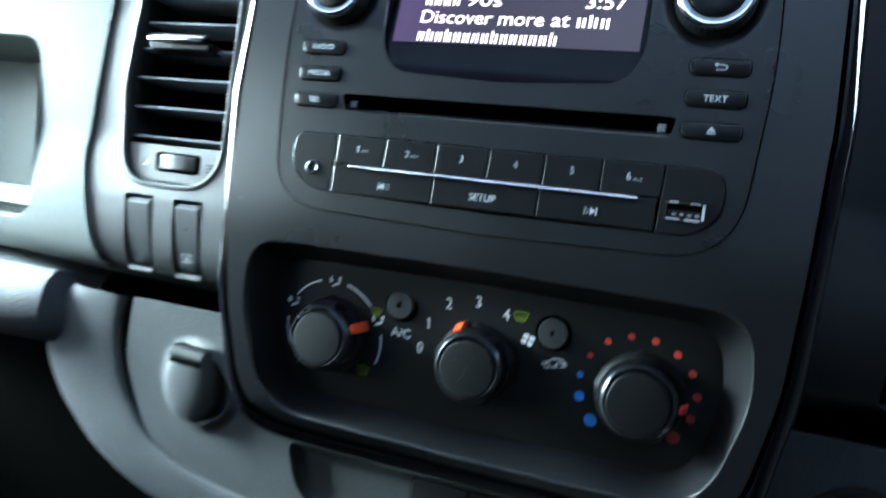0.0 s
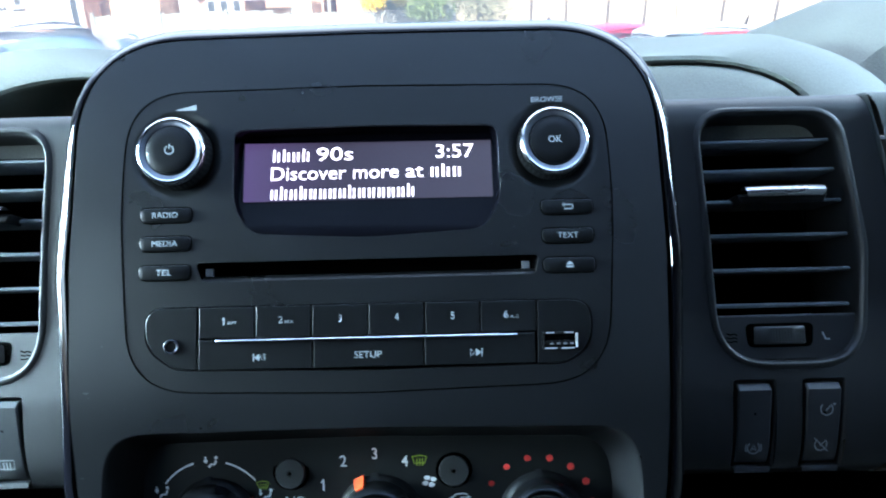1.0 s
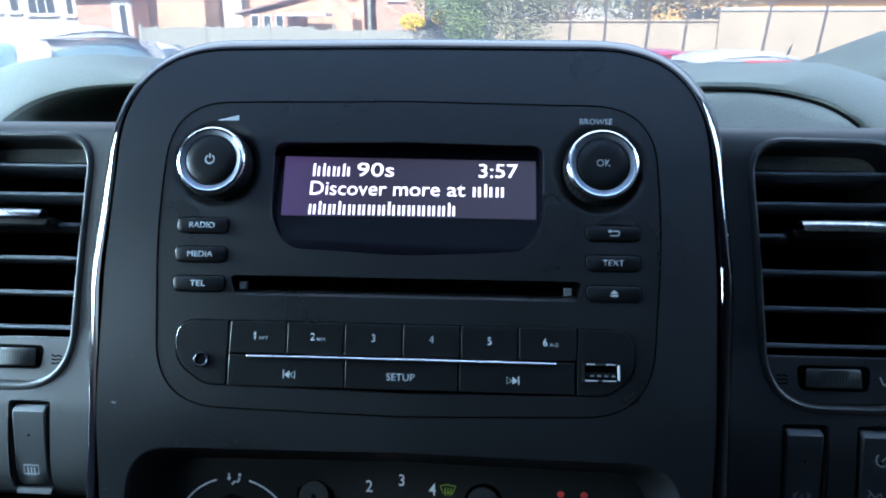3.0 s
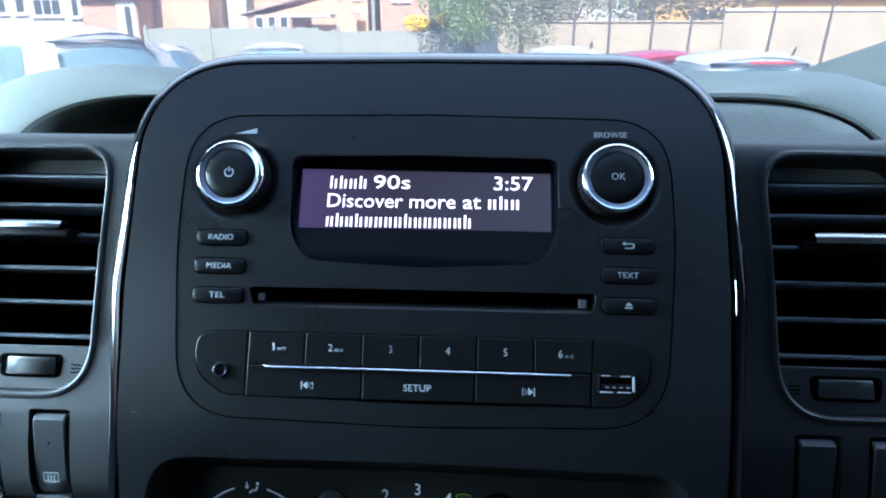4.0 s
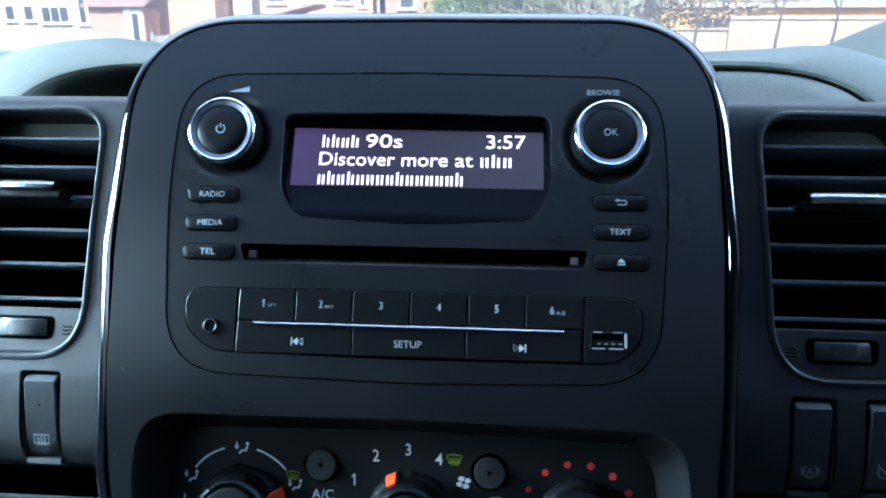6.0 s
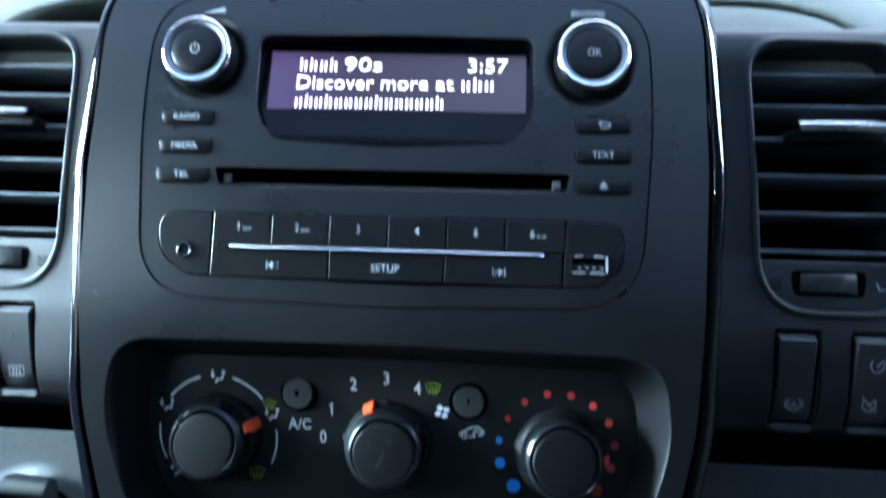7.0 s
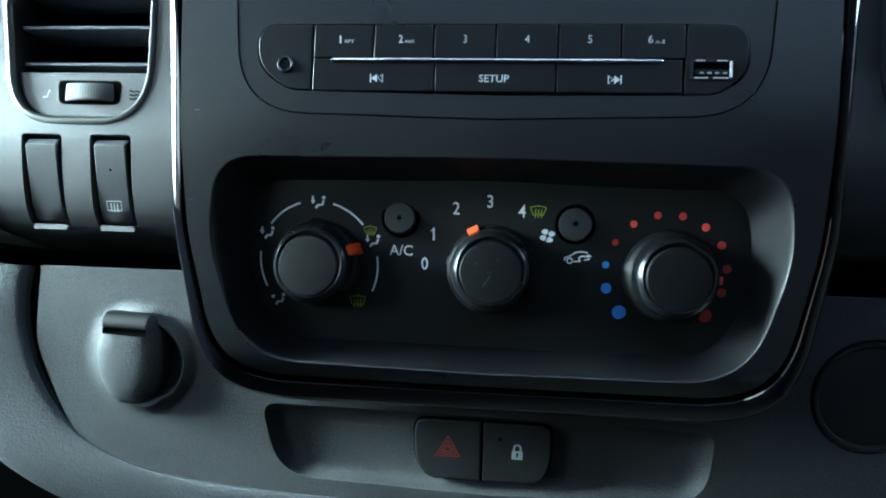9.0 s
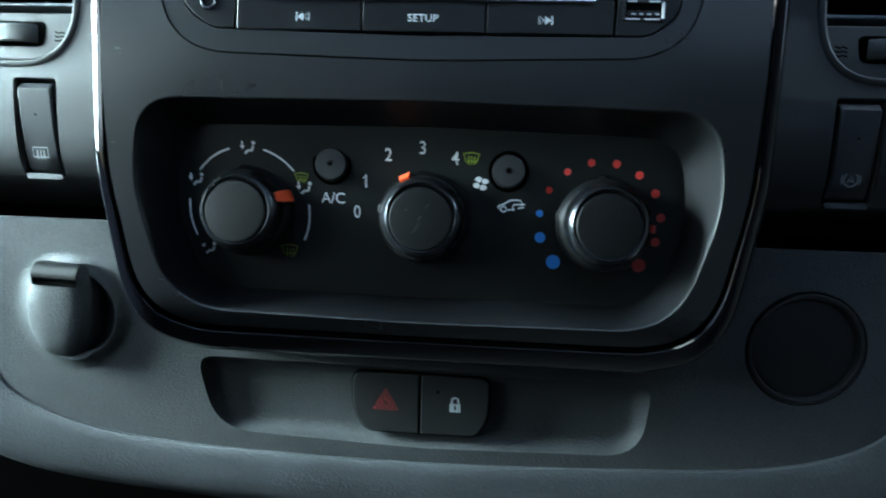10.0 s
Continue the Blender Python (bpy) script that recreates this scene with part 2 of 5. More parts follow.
def letters(text, size, x, z, y, follow=flat, bold=0.0, wide=1.0, align="CENTER", target=None):
    """Lettering as a mesh on the face, centred on (x, z) or begun there; target: the width that it fills."""
    if text == "1":  # a one with a flag, which the built-in font draws as a plain stroke
        h, w = size * 0.36, size * 0.055
        bm = blot(bmesh.new(), [(x + w, z - h), (x + w, z + h), (x - w * 0.6, z + h), (x - w, z + h * 0.7), (x - w, z - h)], y, follow)
        return blot(bm, [(x - w, z + h * 0.9), (x - w * 3.4, z + h * 0.5), (x - w * 2.9, z + h * 0.32), (x - w, z + h * 0.62)], y, follow)
    cu = bpy.data.curves.new("lettering", "FONT")
    cu.body, cu.size, cu.align_x, cu.align_y, cu.offset, cu.resolution_u = text, size, align, "CENTER", bold, 3
    ob = bpy.data.objects.new("lettering", cu)
    me = bpy.data.meshes.new_from_object(ob)
    bpy.data.objects.remove(ob)
    bm = bmesh.new()
    bm.from_mesh(me)
    bpy.data.meshes.remove(me)
    if target:
        xs = [v.co.x for v in bm.verts]
        wide = target / (max(xs) - min(xs))
    for v in bm.verts:
        px, pz = x + v.co.x * wide, z + v.co.y
        v.co = (px, y + follow(pz), pz)
    return bm


# ---- dashboard ----
dash = thing("dashboard", "dark grey grained plastic van dashboard with humps along its top", "dashboard")

VENT = [(143.0, 104.5, 16), (208.5, 103.5, 18), (221.0, 42, 60), (219.5, -11, 24), (153.0, -11, 26), (148.5, 50, 60)]
WELLS = {-1: [(-203.0, -36.5), (-170.2, -36.5)], 1: [(168.8, -36.5), (199.5, -36.5)]}


def well(cx, cz, wide=19.5, high=41.0):
    w, h = wide / 2, high / 2
    return rpoly([(cx - w, cz - h, 2), (cx + w, cz - h, 2), (cx + w, cz + h, 2), (cx - w, cz + h, 2)], 3)


def fascia(side):
    """The panel beside the console that holds a vent and two switches."""
    edge = [(118, 112, 1), (220, 112, 2), (231, 62, 60), (241, 0, 60), (234, -46, 60), (224, -66, 2), (112, -66, 1)]
    vent = rpoly([(s[0] * side, *s[1:]) for s in VENT])
    out = rpoly([(x * side, z, r) for x, z, r in edge])
    bm = sheet(out, [grow(vent, 0.2)] + [well(*w) for w in WELLS[side]], upper, y=-2.0, step=2.5, rim=1.6, back=30)
    part("upper_fascia", bm, fascia_grey, dash)
    # Black sheets at the back of the wells stand for their shade.
    bm = bmesh.new()
    for cx, cz in WELLS[side]:
        blot(bm, grow(well(cx, cz), 1.5), 12, upper)
    part("well_shade", bm, void, dash)


fascia(-1)
fascia(1)


def outer_panel(side):
    """The panel outboard of the fascia, with the rounded opening of a shelf."""
    edge = [(223, 112, 2), (520, 108, 4), (520, -60, 20), (300, -58, 60), (227.5, -66, 3), (236.5, -44, 60), (243.5, 0, 60), (233.5, 62, 60)]
    hole = [(279, 66, 16), (470, 66, 20), (470, -40, 20), (281, -40, 18)]
    flip = lambda pts: rpoly([(x * side, z, r) for x, z, r in pts])
    bm = sheet(flip(edge), [flip(hole)], lambda z: upper(z) - 1.0, y=-3.0, step=3.0, rim=3.0, back=40)
    part("outer_fascia", bm, dash_grey, dash)
    shelf = flip(hole)
    back = bmesh.new()
    skin(back, [ring(grow(shelf, 1), 12, upper), ring(grow(shelf, -2), 48, upper)], False, True)
    part("shelf_lining", back, dash_grey, dash)
    bar = bmesh.new()
    xs = [288 * side, 466 * side]
    skin(bar, [[(x, upper(0) + dy, z) for x in xs] for dy, z in ((20, -20), (17, -22), (17, -32), (24, -34))], closed=False)
    part("shelf_bar", bar, lip_grey, dash, "brownish grey retaining bar")


outer_panel(-1)
outer_panel(1)

# lower panel: a wide U with a pocket, two round fittings and a raised lip round it
U_EDGE = [(-213.5, -75.5, 1), (-219, -112, 40), (-199, -170.5, 52), (-110, -181, 120), (0, -181.5, 200), (110, -177.5, 120), (199, -169.5, 52), (219, -112, 40), (213.5, -75.5, 1)]
POCKET = [(-106.5, -135.5, 7), (101.5, -137, 8), (99, -171, 26), (0, -174, 100), (-99, -171, 26)]
u_out, pocket = rpoly(U_EDGE, 9), rpoly(POCKET, 7)
HOOK, SOCKET = (-171, -117.0), (163.5, -117.5)
dish_l, dish_r = circle(HOOK[0] + 5, HOOK[1] - 1, 29, 48), circle(*SOCKET, 25.5, 48)
part("lower_fascia", sheet(u_out, [pocket], lower, step=6, rim=1.2, back=3, soft=[dish_l, dish_r]), lower_grey, dash)

bm = skin(bmesh.new(), [ring(grow(pocket, -d), y, lower) for d, y in ((0.3, 0.6), (1.5, 2.6), (3.5, 5.0), (6, 6.2), (9, 6.6))], False, True)
part("pocket", bm, lower_grey, dash)
bm = skin(bmesh.new(), [ring(circle(HOOK[0] + s, HOOK[1] - 1, r, 48), y, lower) for r, y, s in ((29, 0, 5), (28, -0.1, 5.4), (27, -0.35, 5.8), (26, -0.75, 6.2), (25, -1.3, 6.7), (24, -2.0, 7.2), (23, -2.8, 7.7), (22, -3.5, 8.2), (21, -4.1, 8.7), (20, -4.5, 9.2), (19, -4.5, 9.6), (18.3, -3.6, 9.8), (17.9, 0, 9.8), (16, 7, 9.8), (10, 9, 9.8))], False, True)
part("hook_mound", bm, lower_grey, dash)
bm = skin(bmesh.new(), [ring(circle(*SOCKET, r, 48), y, lower) for r, y in ((25.5, 0), (25.0, 0.2), (24.6, 2.0), (23.8, 3.4))], False, True)
part("socket_dish", bm, lower_grey, dash)

# lip round the lower panel
U_RIM = [(-266, -74), (-284, -94), (-290, -118), (-278, -148), (-248, -180), (-200, -202), (-110, -211), (0, -214), (110, -210), (196, -199), (244, -178), (276, -146), (288, -118), (282, -94), (264, -74)]
U_IN = [(-219.5, -75.5), (-223.3, -92), (-222.6, -116), (-213.6, -140), (-195.3, -160.6), (-161, -173.6), (-105, -179.5), (0, -181.0), (105, -176.6), (160, -171), (194, -159), (212, -139.5), (221, -118), (222, -92), (218.5, -75.5)]


def flowing(pts, n=5):
    """A smooth line through a few points."""
    out = []
    for i in range(len(pts) - 1):
        p = [Vector(pts[max(0, min(len(pts) - 1, i + k))]) for k in (-1, 0, 1, 2)]
        for k in range(n):
            t = k / n
            out.append(tuple(0.5 * (2 * p[1] + (p[2] - p[0]) * t + (2 * p[0] - 5 * p[1] + 4 * p[2] - p[3]) * t * t + (3 * p[1] - p[0] - 3 * p[2] + p[3]) * t ** 3)))
    return out + [tuple(pts[-1])]


inner_l, outer_l = flowing(U_IN), flowing(U_RIM)
profile = [(0.0, 4.0), (0.0, 0.4), (0.02, -0.9), (0.07, -1.8), (0.2, -2.4), (0.45, -2.8), (0.68, -2.2), (0.84, 0.0), (0.95, 5.0), (1.0, 13.0), (0.98, 45.0)]
rings = []
for f, dy in profile:
    rings.append([(a[0] * (1 - f) + b[0] * f, lower(a[1] * (1 - f) + b[1] * f) + dy, a[1] * (1 - f) + b[1] * f) for a, b in zip(inner_l, outer_l)])
part("lower_lip", skin(bmesh.new(), rings, closed=False), lip_grey, dash)

for x, z in ((143, -186.5), (188, -176.0), (150, -190.0), (60, -188.0)):
    part("scuff", blot(bmesh.new(), [(x - 1.3, z), (x, z - 0.5), (x + 1.2, z + 0.2), (x + 0.2, z + 0.6)], -4.3, lower), scuff_grey, dash)

rnd = random.Random(21)
motes = bmesh.new()
for _ in range(240):
    x, z, r = rnd.uniform(-205, 205), rnd.uniform(-180, -126), rnd.uniform(0.10, 0.26)
    if abs(x) > 112 or z < -176:
        blot(motes, [(x - r, z), (x, z - r * 0.8), (x + r, z + r * 0.2), (x, z + r)], -0.08, lower)
for _ in range(60):  # crumbs gathered in the corner of the panel
    x, r = rnd.gauss(172, 16), rnd.uniform(0.12, 0.34)
    z = -167.5 - max(0.0, 185 - x) * 0.075 + rnd.gauss(0, 0.7)
    blot(motes, [(x - r, z), (x, z - r), (x + r, z + r * 0.3), (x, z + r)], -0.08, lower)
tagged(part("dust", motes, scuff_grey, dash, "fine pale dust specks"), kind="stuff")

# rolled pads to either side of the lower panel, and a near-black sheet as the footwell's shade
for side in (-1, 1):
    sect = [(-62, 60), (-68, 40), (-78, 33), (-95, 32), (-106, 38), (-114, 52), (-119, 75), (-121, 110), (-121, 170)]
    xs = [side * x for x in (256, 272, 310, 380, 520)]
    bm = skin(bmesh.new(), [[(x, y + (34 if abs(x) < 260 else 9 if abs(x) < 275 else 0), z) for x in xs] for z, y in sect], closed=False)
    part("knee_pad", bm, lip_grey, dash)
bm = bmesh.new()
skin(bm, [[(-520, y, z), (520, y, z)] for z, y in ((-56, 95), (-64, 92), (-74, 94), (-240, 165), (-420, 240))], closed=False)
part("footwell_shade", bm, void, dash)


# top of the dashboard, laid level with the road
LEVEL = pose(0, 0, 1.27)
dash_top = thing("dash_top", "grey grained plastic dashboard top below the windscreen", "dashboard", LEVEL)
bm = bmesh.new()
xs = [-880, -520, -250, 0, 250, 520, 880]
skin(bm, [[(x, y, z) for x in xs] for y, z in ((72, 70), (76, 86), (80, 88), (100, 82), (140, 72), (300, 60), (620, 20), (760, -30))], closed=False)
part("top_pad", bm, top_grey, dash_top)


def hump(side, lid):
    """A rounded cowl on the dash top; its front is an arch, open or closed by a lid."""
    n = 32
    def arch(mid, half, top, y, base=70, tilt=0.0):
        out = []
        for k in range(n + 1):
            a = math.pi * k / n
            c, s = math.cos(a), math.sin(a)
            z = base + (top - base) * abs(s) ** 0.72
            out.append((side * mid + half * math.copysign(abs(c) ** 0.8, c), y + (z - 95) * tilt, z))
        return out
    rows = [arch(151, 69, 101.5, 121, tilt=1.2), arch(151, 71, 103, 117, tilt=1.2), arch(152, 74, 105, 116, tilt=1.2), arch(168, 88, 112, 122, tilt=1.2), arch(182, 98, 116.5, 140, tilt=1.0), arch(188, 106, 118.5, 165, tilt=0.5), arch(190, 112, 118, 200), arch(192, 115, 108, 300), arch(192, 110, 85, 400), arch(192, 100, 55, 480)]
    peak, drop, inner, outer = (200, 1.7, 0.14, 0.0) if side < 0 else (225, 4.0, 0.13, 0.13)
    for k in range(3, 7):
        share = min(1, (k - 2) / 2)
        rows[k] = [(x, y, z - share * max(0, z - 70) / 45 * (drop + inner * max(0, peak - abs(x)) + outer * max(0, abs(x) - peak))) for x, y, z in rows[k]]
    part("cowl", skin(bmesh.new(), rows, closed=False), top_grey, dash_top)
    if lid:
        rows = [arch(151, 67.5, 100.0, 123, tilt=1.2), arch(151, 66, 99.0, 118.5, tilt=1.3), arch(151, 48, 95, 118.5, tilt=1.3), arch(151, 25, 85, 118, tilt=1.3), arch(151, 2, 72, 118, tilt=1.3)]
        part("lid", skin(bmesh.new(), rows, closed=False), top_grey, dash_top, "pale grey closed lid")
    else:
        rows = [arch(151, 69, 101.5, 121, tilt=1.2), arch(151, 66, 99, 200), arch(151, 60, 92, 260), arch(151, 3, 71, 262)]
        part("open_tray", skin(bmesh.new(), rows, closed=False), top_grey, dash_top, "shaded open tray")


hump(-1, False)
hump(1, True)
# instrument cowl beyond the right hump
bm = bmesh.new()
rows = []
for y, h in ((150, 96), (165, 122), (200, 131), (300, 131), (420, 105), (520, 60)):
    rows.append([(250 + 290 * k / 24, y, 40 + (h - 40) * min(1, math.sin(math.pi * min(k / 24 + 0.03, 1)) * 1.35) ** 0.6) for k in range(25)])
skin(bm, rows, closed=False)
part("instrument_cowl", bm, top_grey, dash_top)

# ---- centre console ----
console = thing("console_panel", "satin black centre console panel with a piano black edge", "console panel")
FACE = [(-120.5, 134.5, 46), (0, 135.5, 300), (120.5, 134.5, 46), (122.8, 40, 200), (119.3, -60, 150), (109.5, -116.5, 46), (0, -117, 400), (-109.5, -116.5, 46), (-119.3, -60, 150), (-122.8, 40, 200)]
RADIO = [(-99.5, 111.5, 26), (0, 112.5, 300), (99.5, 110.5, 26), (102, 60, 300), (96.5, -12, 28), (0, -14.5, 200), (-96.5, -12.5, 28), (-102, 60, 300)]
RECESS = [(-107, -29.5, 34), (0, -28.5, 300), (107, -30, 34), (111.5, -62, 60), (99, -110, 34), (0, -111.5, 300), (-99, -110, 34), (-111.5, -62, 60)]
PLATE = [(-98, -36.5, 32), (0, -35.0, 300), (98, -37, 28), (103, -66, 60), (94, -101.5, 24), (0, -102, 300), (-94, -101.5, 24), (-102.5, -66, 60)]
face_o, radio_o = rpoly(FACE, 20), rpoly(RADIO, 12)
recess_o, plate_o = rpoly(RECESS, 10), rpoly(PLATE, 10)
part("face_panel", sheet(face_o, [grow(radio_o, 0.32)], front, step=5, rim=0.18, back=6, bare=[recess_o]), console_black, console)
rows = []
TIGHT = ((1.1, 3.0), (1.1, 0.7), (1.3, 0.3), (1.6, 0.35), (2.4, 0.8), (3.4, 1.6), (4.0, 2.5), (4.6, 4.2), (5.0, 7), (5.2, 12), (5.3, 24), (5.3, 60))
BROAD = ((1.0, 3.0), (1.0, 0.5), (1.1, 0.2), (1.7, 0.35), (2.6, 0.8), (3.8, 1.7), (5.2, 3.0), (6.6, 4.5), (7.8, 6.2), (8.6, 8.2), (9.0, 14), (9.0, 60))
crown = [max(0, min(1, (z - 55) / 55)) for x, z in face_o]  # the edge rolls over more broadly along the top
for (d, y), (bd, by) in zip(TIGHT, BROAD):
    low = [1.6 * min(d, 4.5) * max(0, min(1, (-70 - z) / 40)) for x, z in face_o]
    side = [math.copysign(3.4 * min(d, 4.6) / 4.6, x) * max(0, min(1, (112 - z) / 60)) * max(0, min(1, (abs(x) - 85) / 30)) for x, z in face_o]
    rows.append([(a[0] + (b[0] - a[0]) * c + e, y + (by - y) * c + front(a[1]), a[1] + (b[1] - a[1]) * c - s) for a, b, s, e, c in zip(grow(face_o, d), grow(face_o, bd), low, side, crown)])
part("edge_trim", skin(bmesh.new(), rows), gloss_edge, console, "piano black rounded edge")
part("edge_groove", skin(bmesh.new(), [ring(grow(face_o, d), 1.6, front) for d in (-0.3, 1.3)]), void, console)
rows = []
for g, e in ((0, 0), (0.04, 0.006), (0.08, 0.03), (0.13, 0.08), (0.19, 0.16), (0.28, 0.28), (0.4, 0.43), (0.55, 0.59), (0.7, 0.74), (0.86, 0.89), (1, 1)):
    rows.append([(a[0] * (1 - g) + b[0] * g, front(a[1]) * (1 - e) + plate_y(b[1]) * e + 0.4 * min(1, e * 4), a[1] * (1 - g) + b[1] * g) for a, b in zip(recess_o, plate_o)])
part("recess_wall", skin(bmesh.new(), rows), recess_black, console)

# scuffs and dust on the console's face
rnd = random.Random(11)
for x, z, w, h in ((-114.2, -12.6, 3.4, 1.0), (-113.0, -14.5, 1.0, 0.6), (-117.4, -47.0, 2.2, 0.8), (-108.0, 6.0, 0.8, 0.5), (110.5, 48.0, 0.8, 0.7), (109.0, 20.0, 0.7, 0.5)):
    spot = [(x + w * rnd.uniform(0.6, 1.0) * math.cos(a) * 0.5, z + h * rnd.uniform(0.4, 1.0) * math.sin(a) * 0.5) for a in np.linspace(0, 6.0, 11)]
    part("scuff", blot(bmesh.new(), spot, -0.05, front), scuff_grey, console)
motes = bmesh.new()
for _ in range(150):
    x, z, r = rnd.uniform(-118, 118), rnd.choice((rnd.uniform(114, 132), rnd.uniform(-28, -16), rnd.uniform(-16, 112))), rnd.uniform(0.08, 0.2)
    if -28 < z and (abs(x) > 103 or z > 113 or z < -16):
        blot(motes, [(x - r, z), (x, z - r * 0.7), (x + r, z + r * 0.3), (x, z + r)], -0.06, front)
tagged(part("dust", motes, scuff_grey, console, "fine pale dust specks"), kind="stuff")

# ---- radio ----
radio = thing("car_radio", "black car radio with backlit display, two chrome-ringed knobs and preset keys", "car radio")
BEZEL = [(-55.5, 95.0, 5), (0, 95.6, 200), (55.5, 94.5, 5), (56, 62, 40), (49, 50.5, 12), (0, 48, 200), (-48, 50.5, 12), (-55.5, 62, 40)]
SLOT = [(-71, 39.3, 2), (71, 39.3, 2), (69, 31.2, 3), (-68, 31.2, 3)]
KEY_BLOCK = [(-91.0, 21.2, 16), (69, 21.0, 1), (91.5, 20.5, 17), (91, 2, 20), (80, -5.2, 12), (0, -6, 200), (-78, -4.6, 12), (-91, 4, 20)]
bezel_o, slot_o, keys_o = rpoly(BEZEL, 6), rpoly(SLOT, 4), rpoly(KEY_BLOCK, 7)
KNOBS = ((-1, -79.0), (1, 78.0))
face = sheet(radio_o, [bezel_o, slot_o, keys_o], flat, y=0.2, step=60, rim=0.2, back=5, bare=[circle(cx, 85.0, 19.4, 48) for _, cx in KNOBS])
part("faceplate", face, radio_black, radio)
# Added black strip covers the lit hole wall, so the seam stays dark.
part("seam_shade", skin(bmesh.new(), [ring(grow(radio_o, -0.15), 0.45), ring(grow(radio_o, 0.22), 0.45), ring(grow(radio_o, 0.26), -0.04, front), ring(grow(radio_o, 0.58), -0.04, front)]), void, radio)
part("key_bed", blot(bmesh.new(), grow(keys_o, 1), 3.5), void, radio)


def screen_y(z):
    return 3.0 + (z - 65) * 0.19


part("display_window", skin(bmesh.new(), [ring(grow(bezel_o, 0.5), 0.9), ring(grow(bezel_o, -0.2), 1.0), ring(grow(bezel_o, -1.2), 0.6, screen_y)], False, True), display_glass, radio, "glossy black display surround")
lcd = part("lcd", blot(bmesh.new(), rpoly([(-53, 91.2, 0.3), (53, 90, 0.3), (53, 64.4, 0.3), (-52, 64.6, 0.3)], 2), 0.2, screen_y), lcd_glow, radio, "violet backlit display")
DOT_ROWS = (85.1, 76.6, 68.1)
part("lettering", letters("90s", 8.8, -13.9, DOT_ROWS[0], 0.1, screen_y, 0.0, target=15.6), lcd_ink, lcd)
part("lettering", letters("3:57", 8.8, 37.2, DOT_ROWS[0], 0.1, screen_y, 0.0, target=16.2), lcd_ink, lcd)
part("lettering", letters("Discover", 8.8, -25.2, DOT_ROWS[1], 0.1, screen_y, 0.0, target=32.0), lcd_ink, lcd)
part("lettering", letters("more", 8.8, 3.6, DOT_ROWS[1], 0.1, screen_y, 0.0, target=19.2), lcd_ink, lcd)
part("lettering", letters("at", 8.8, 20.1, DOT_ROWS[1], 0.1, screen_y, 0.0, target=7.4), lcd_ink, lcd)


def bars(x0, x1, z, count, tall=()):
    """Plain upright bars in place of a name, two for each character."""
    w = (x1 - x0) / count
    for k in range(count):
        bm = bmesh.new()
        for j, (f, g) in enumerate(((0.15, 0.36), (0.60, 0.81))):
            top = 2.9 if k in tall and j == 0 else 1.5
            a, b = x0 + (k + f) * w, x0 + (k + g) * w
            blot(bm, [(a, z - 2.8), (b, z - 2.8), (b, z + top), (a, z + top)], 0.1, screen_y)
        part("name_bar", bm, lcd_ink, lcd)


bars(-41.0, -24.2, DOT_ROWS[0], 4, (0, 1, 3))
bars(26.4, 40.6, DOT_ROWS[1], 3, (1,))
bars(-41.2, 20.6, DOT_ROWS[2], 15, (1, 3, 8, 14))

# disc slot
bm = skin(bmesh.new(), [ring(slot_o, 0.6), ring(grow(slot_o, -0.6), 1.6), ring(grow(slot_o, -1.0), 14)], False, True)
part("disc_slot", bm, void, radio)
bm = skin(bmesh.new(), [[(-69, y, z), (69, y, z)] for y, z in ((0.3, 31.0), (0.9, 32.2), (3.0, 33.4), (8, 34))], closed=False)
part("slot_ramp", bm, radio_black, radio)
for x in (-65.5, 65.5):
    part("slot_marker", pad([(x - 1.6, 33.6), (x + 1.6, 33.6), (x + 1.6, 36.8), (x - 1.6, 36.8)], 2.2, 1.5, 0.4), print_dim, radio, "small grey square", smooth=20)

# knobs
for side, cx in KNOBS:
    cz = 85.0
    part("knob_dish", turned(cx, cz, ((19.4, 0.2), (18.7, 0.26), (17.8, 0.5), (16.8, 0.95), (15.8, 1.55), (15.0, 2.1), (13.0, 2.4))), radio_black, radio)
    knob = part("volume_knob" if side < 0 else "browse_knob", turned(cx, cz, ((14.7, 4.4), (14.6, -1.5), (14.2, -4.5), (13.7, -6.0), (13.0, -6.6), (9.8, -6.9), (9.6, -6.0), (9.0, -6.0)), 64), rubber, radio, "black knob with chrome ring")
    part("chrome_ring", turned(cx, cz, ((14.0, -4.8), (14.2, -6.0), (14.05, -7.0), (13.6, -7.8), (12.95, -8.15), (12.4, -8.0), (12.2, -7.6)), 64, last=False), chrome, knob, "bright chrome ring")
    part("inner_ring", turned(cx, cz, ((12.25, -7.7), (11.6, -7.5), (10.7, -7.1), (10.3, -6.4)), 64, last=False), ring_satin, knob, "satin grey inner ring")
    part("cap", turned(cx, cz, ((9.9, -6.2), (9.8, -7.4), (9.2, -7.8), (6, -7.95), (2, -8.0))), key_black, knob)
    ticks = bmesh.new()
    for k in range(40):
        a = 2 * math.pi * k / 40
        c, s = math.cos(a), math.sin(a)
        skin(ticks, [[(cx + c * r - s * w, y, cz + s * r + c * w) for w in (-0.45, 0.45)] for r, y in ((14.8, -0.4), (14.75, -1.6), (14.35, -4.6))], closed=False)
    part("grip", ticks, key_black, knob)
    if side < 0:
        bm = ribbon(bmesh.new(), arc(cx, cz, 1.75, 120, 420, 18), 0.5, -8.2)
        ribbon(bm, [(cx, cz + 0.4), (cx, cz + 2.3)], 0.5, -8.2)
        part("power_symbol", bm, print_white, knob)
    else:
        part("lettering", letters("OK", 4.0, cx, cz, -8.2, bold=0.0, target=5.4), print_white, knob)
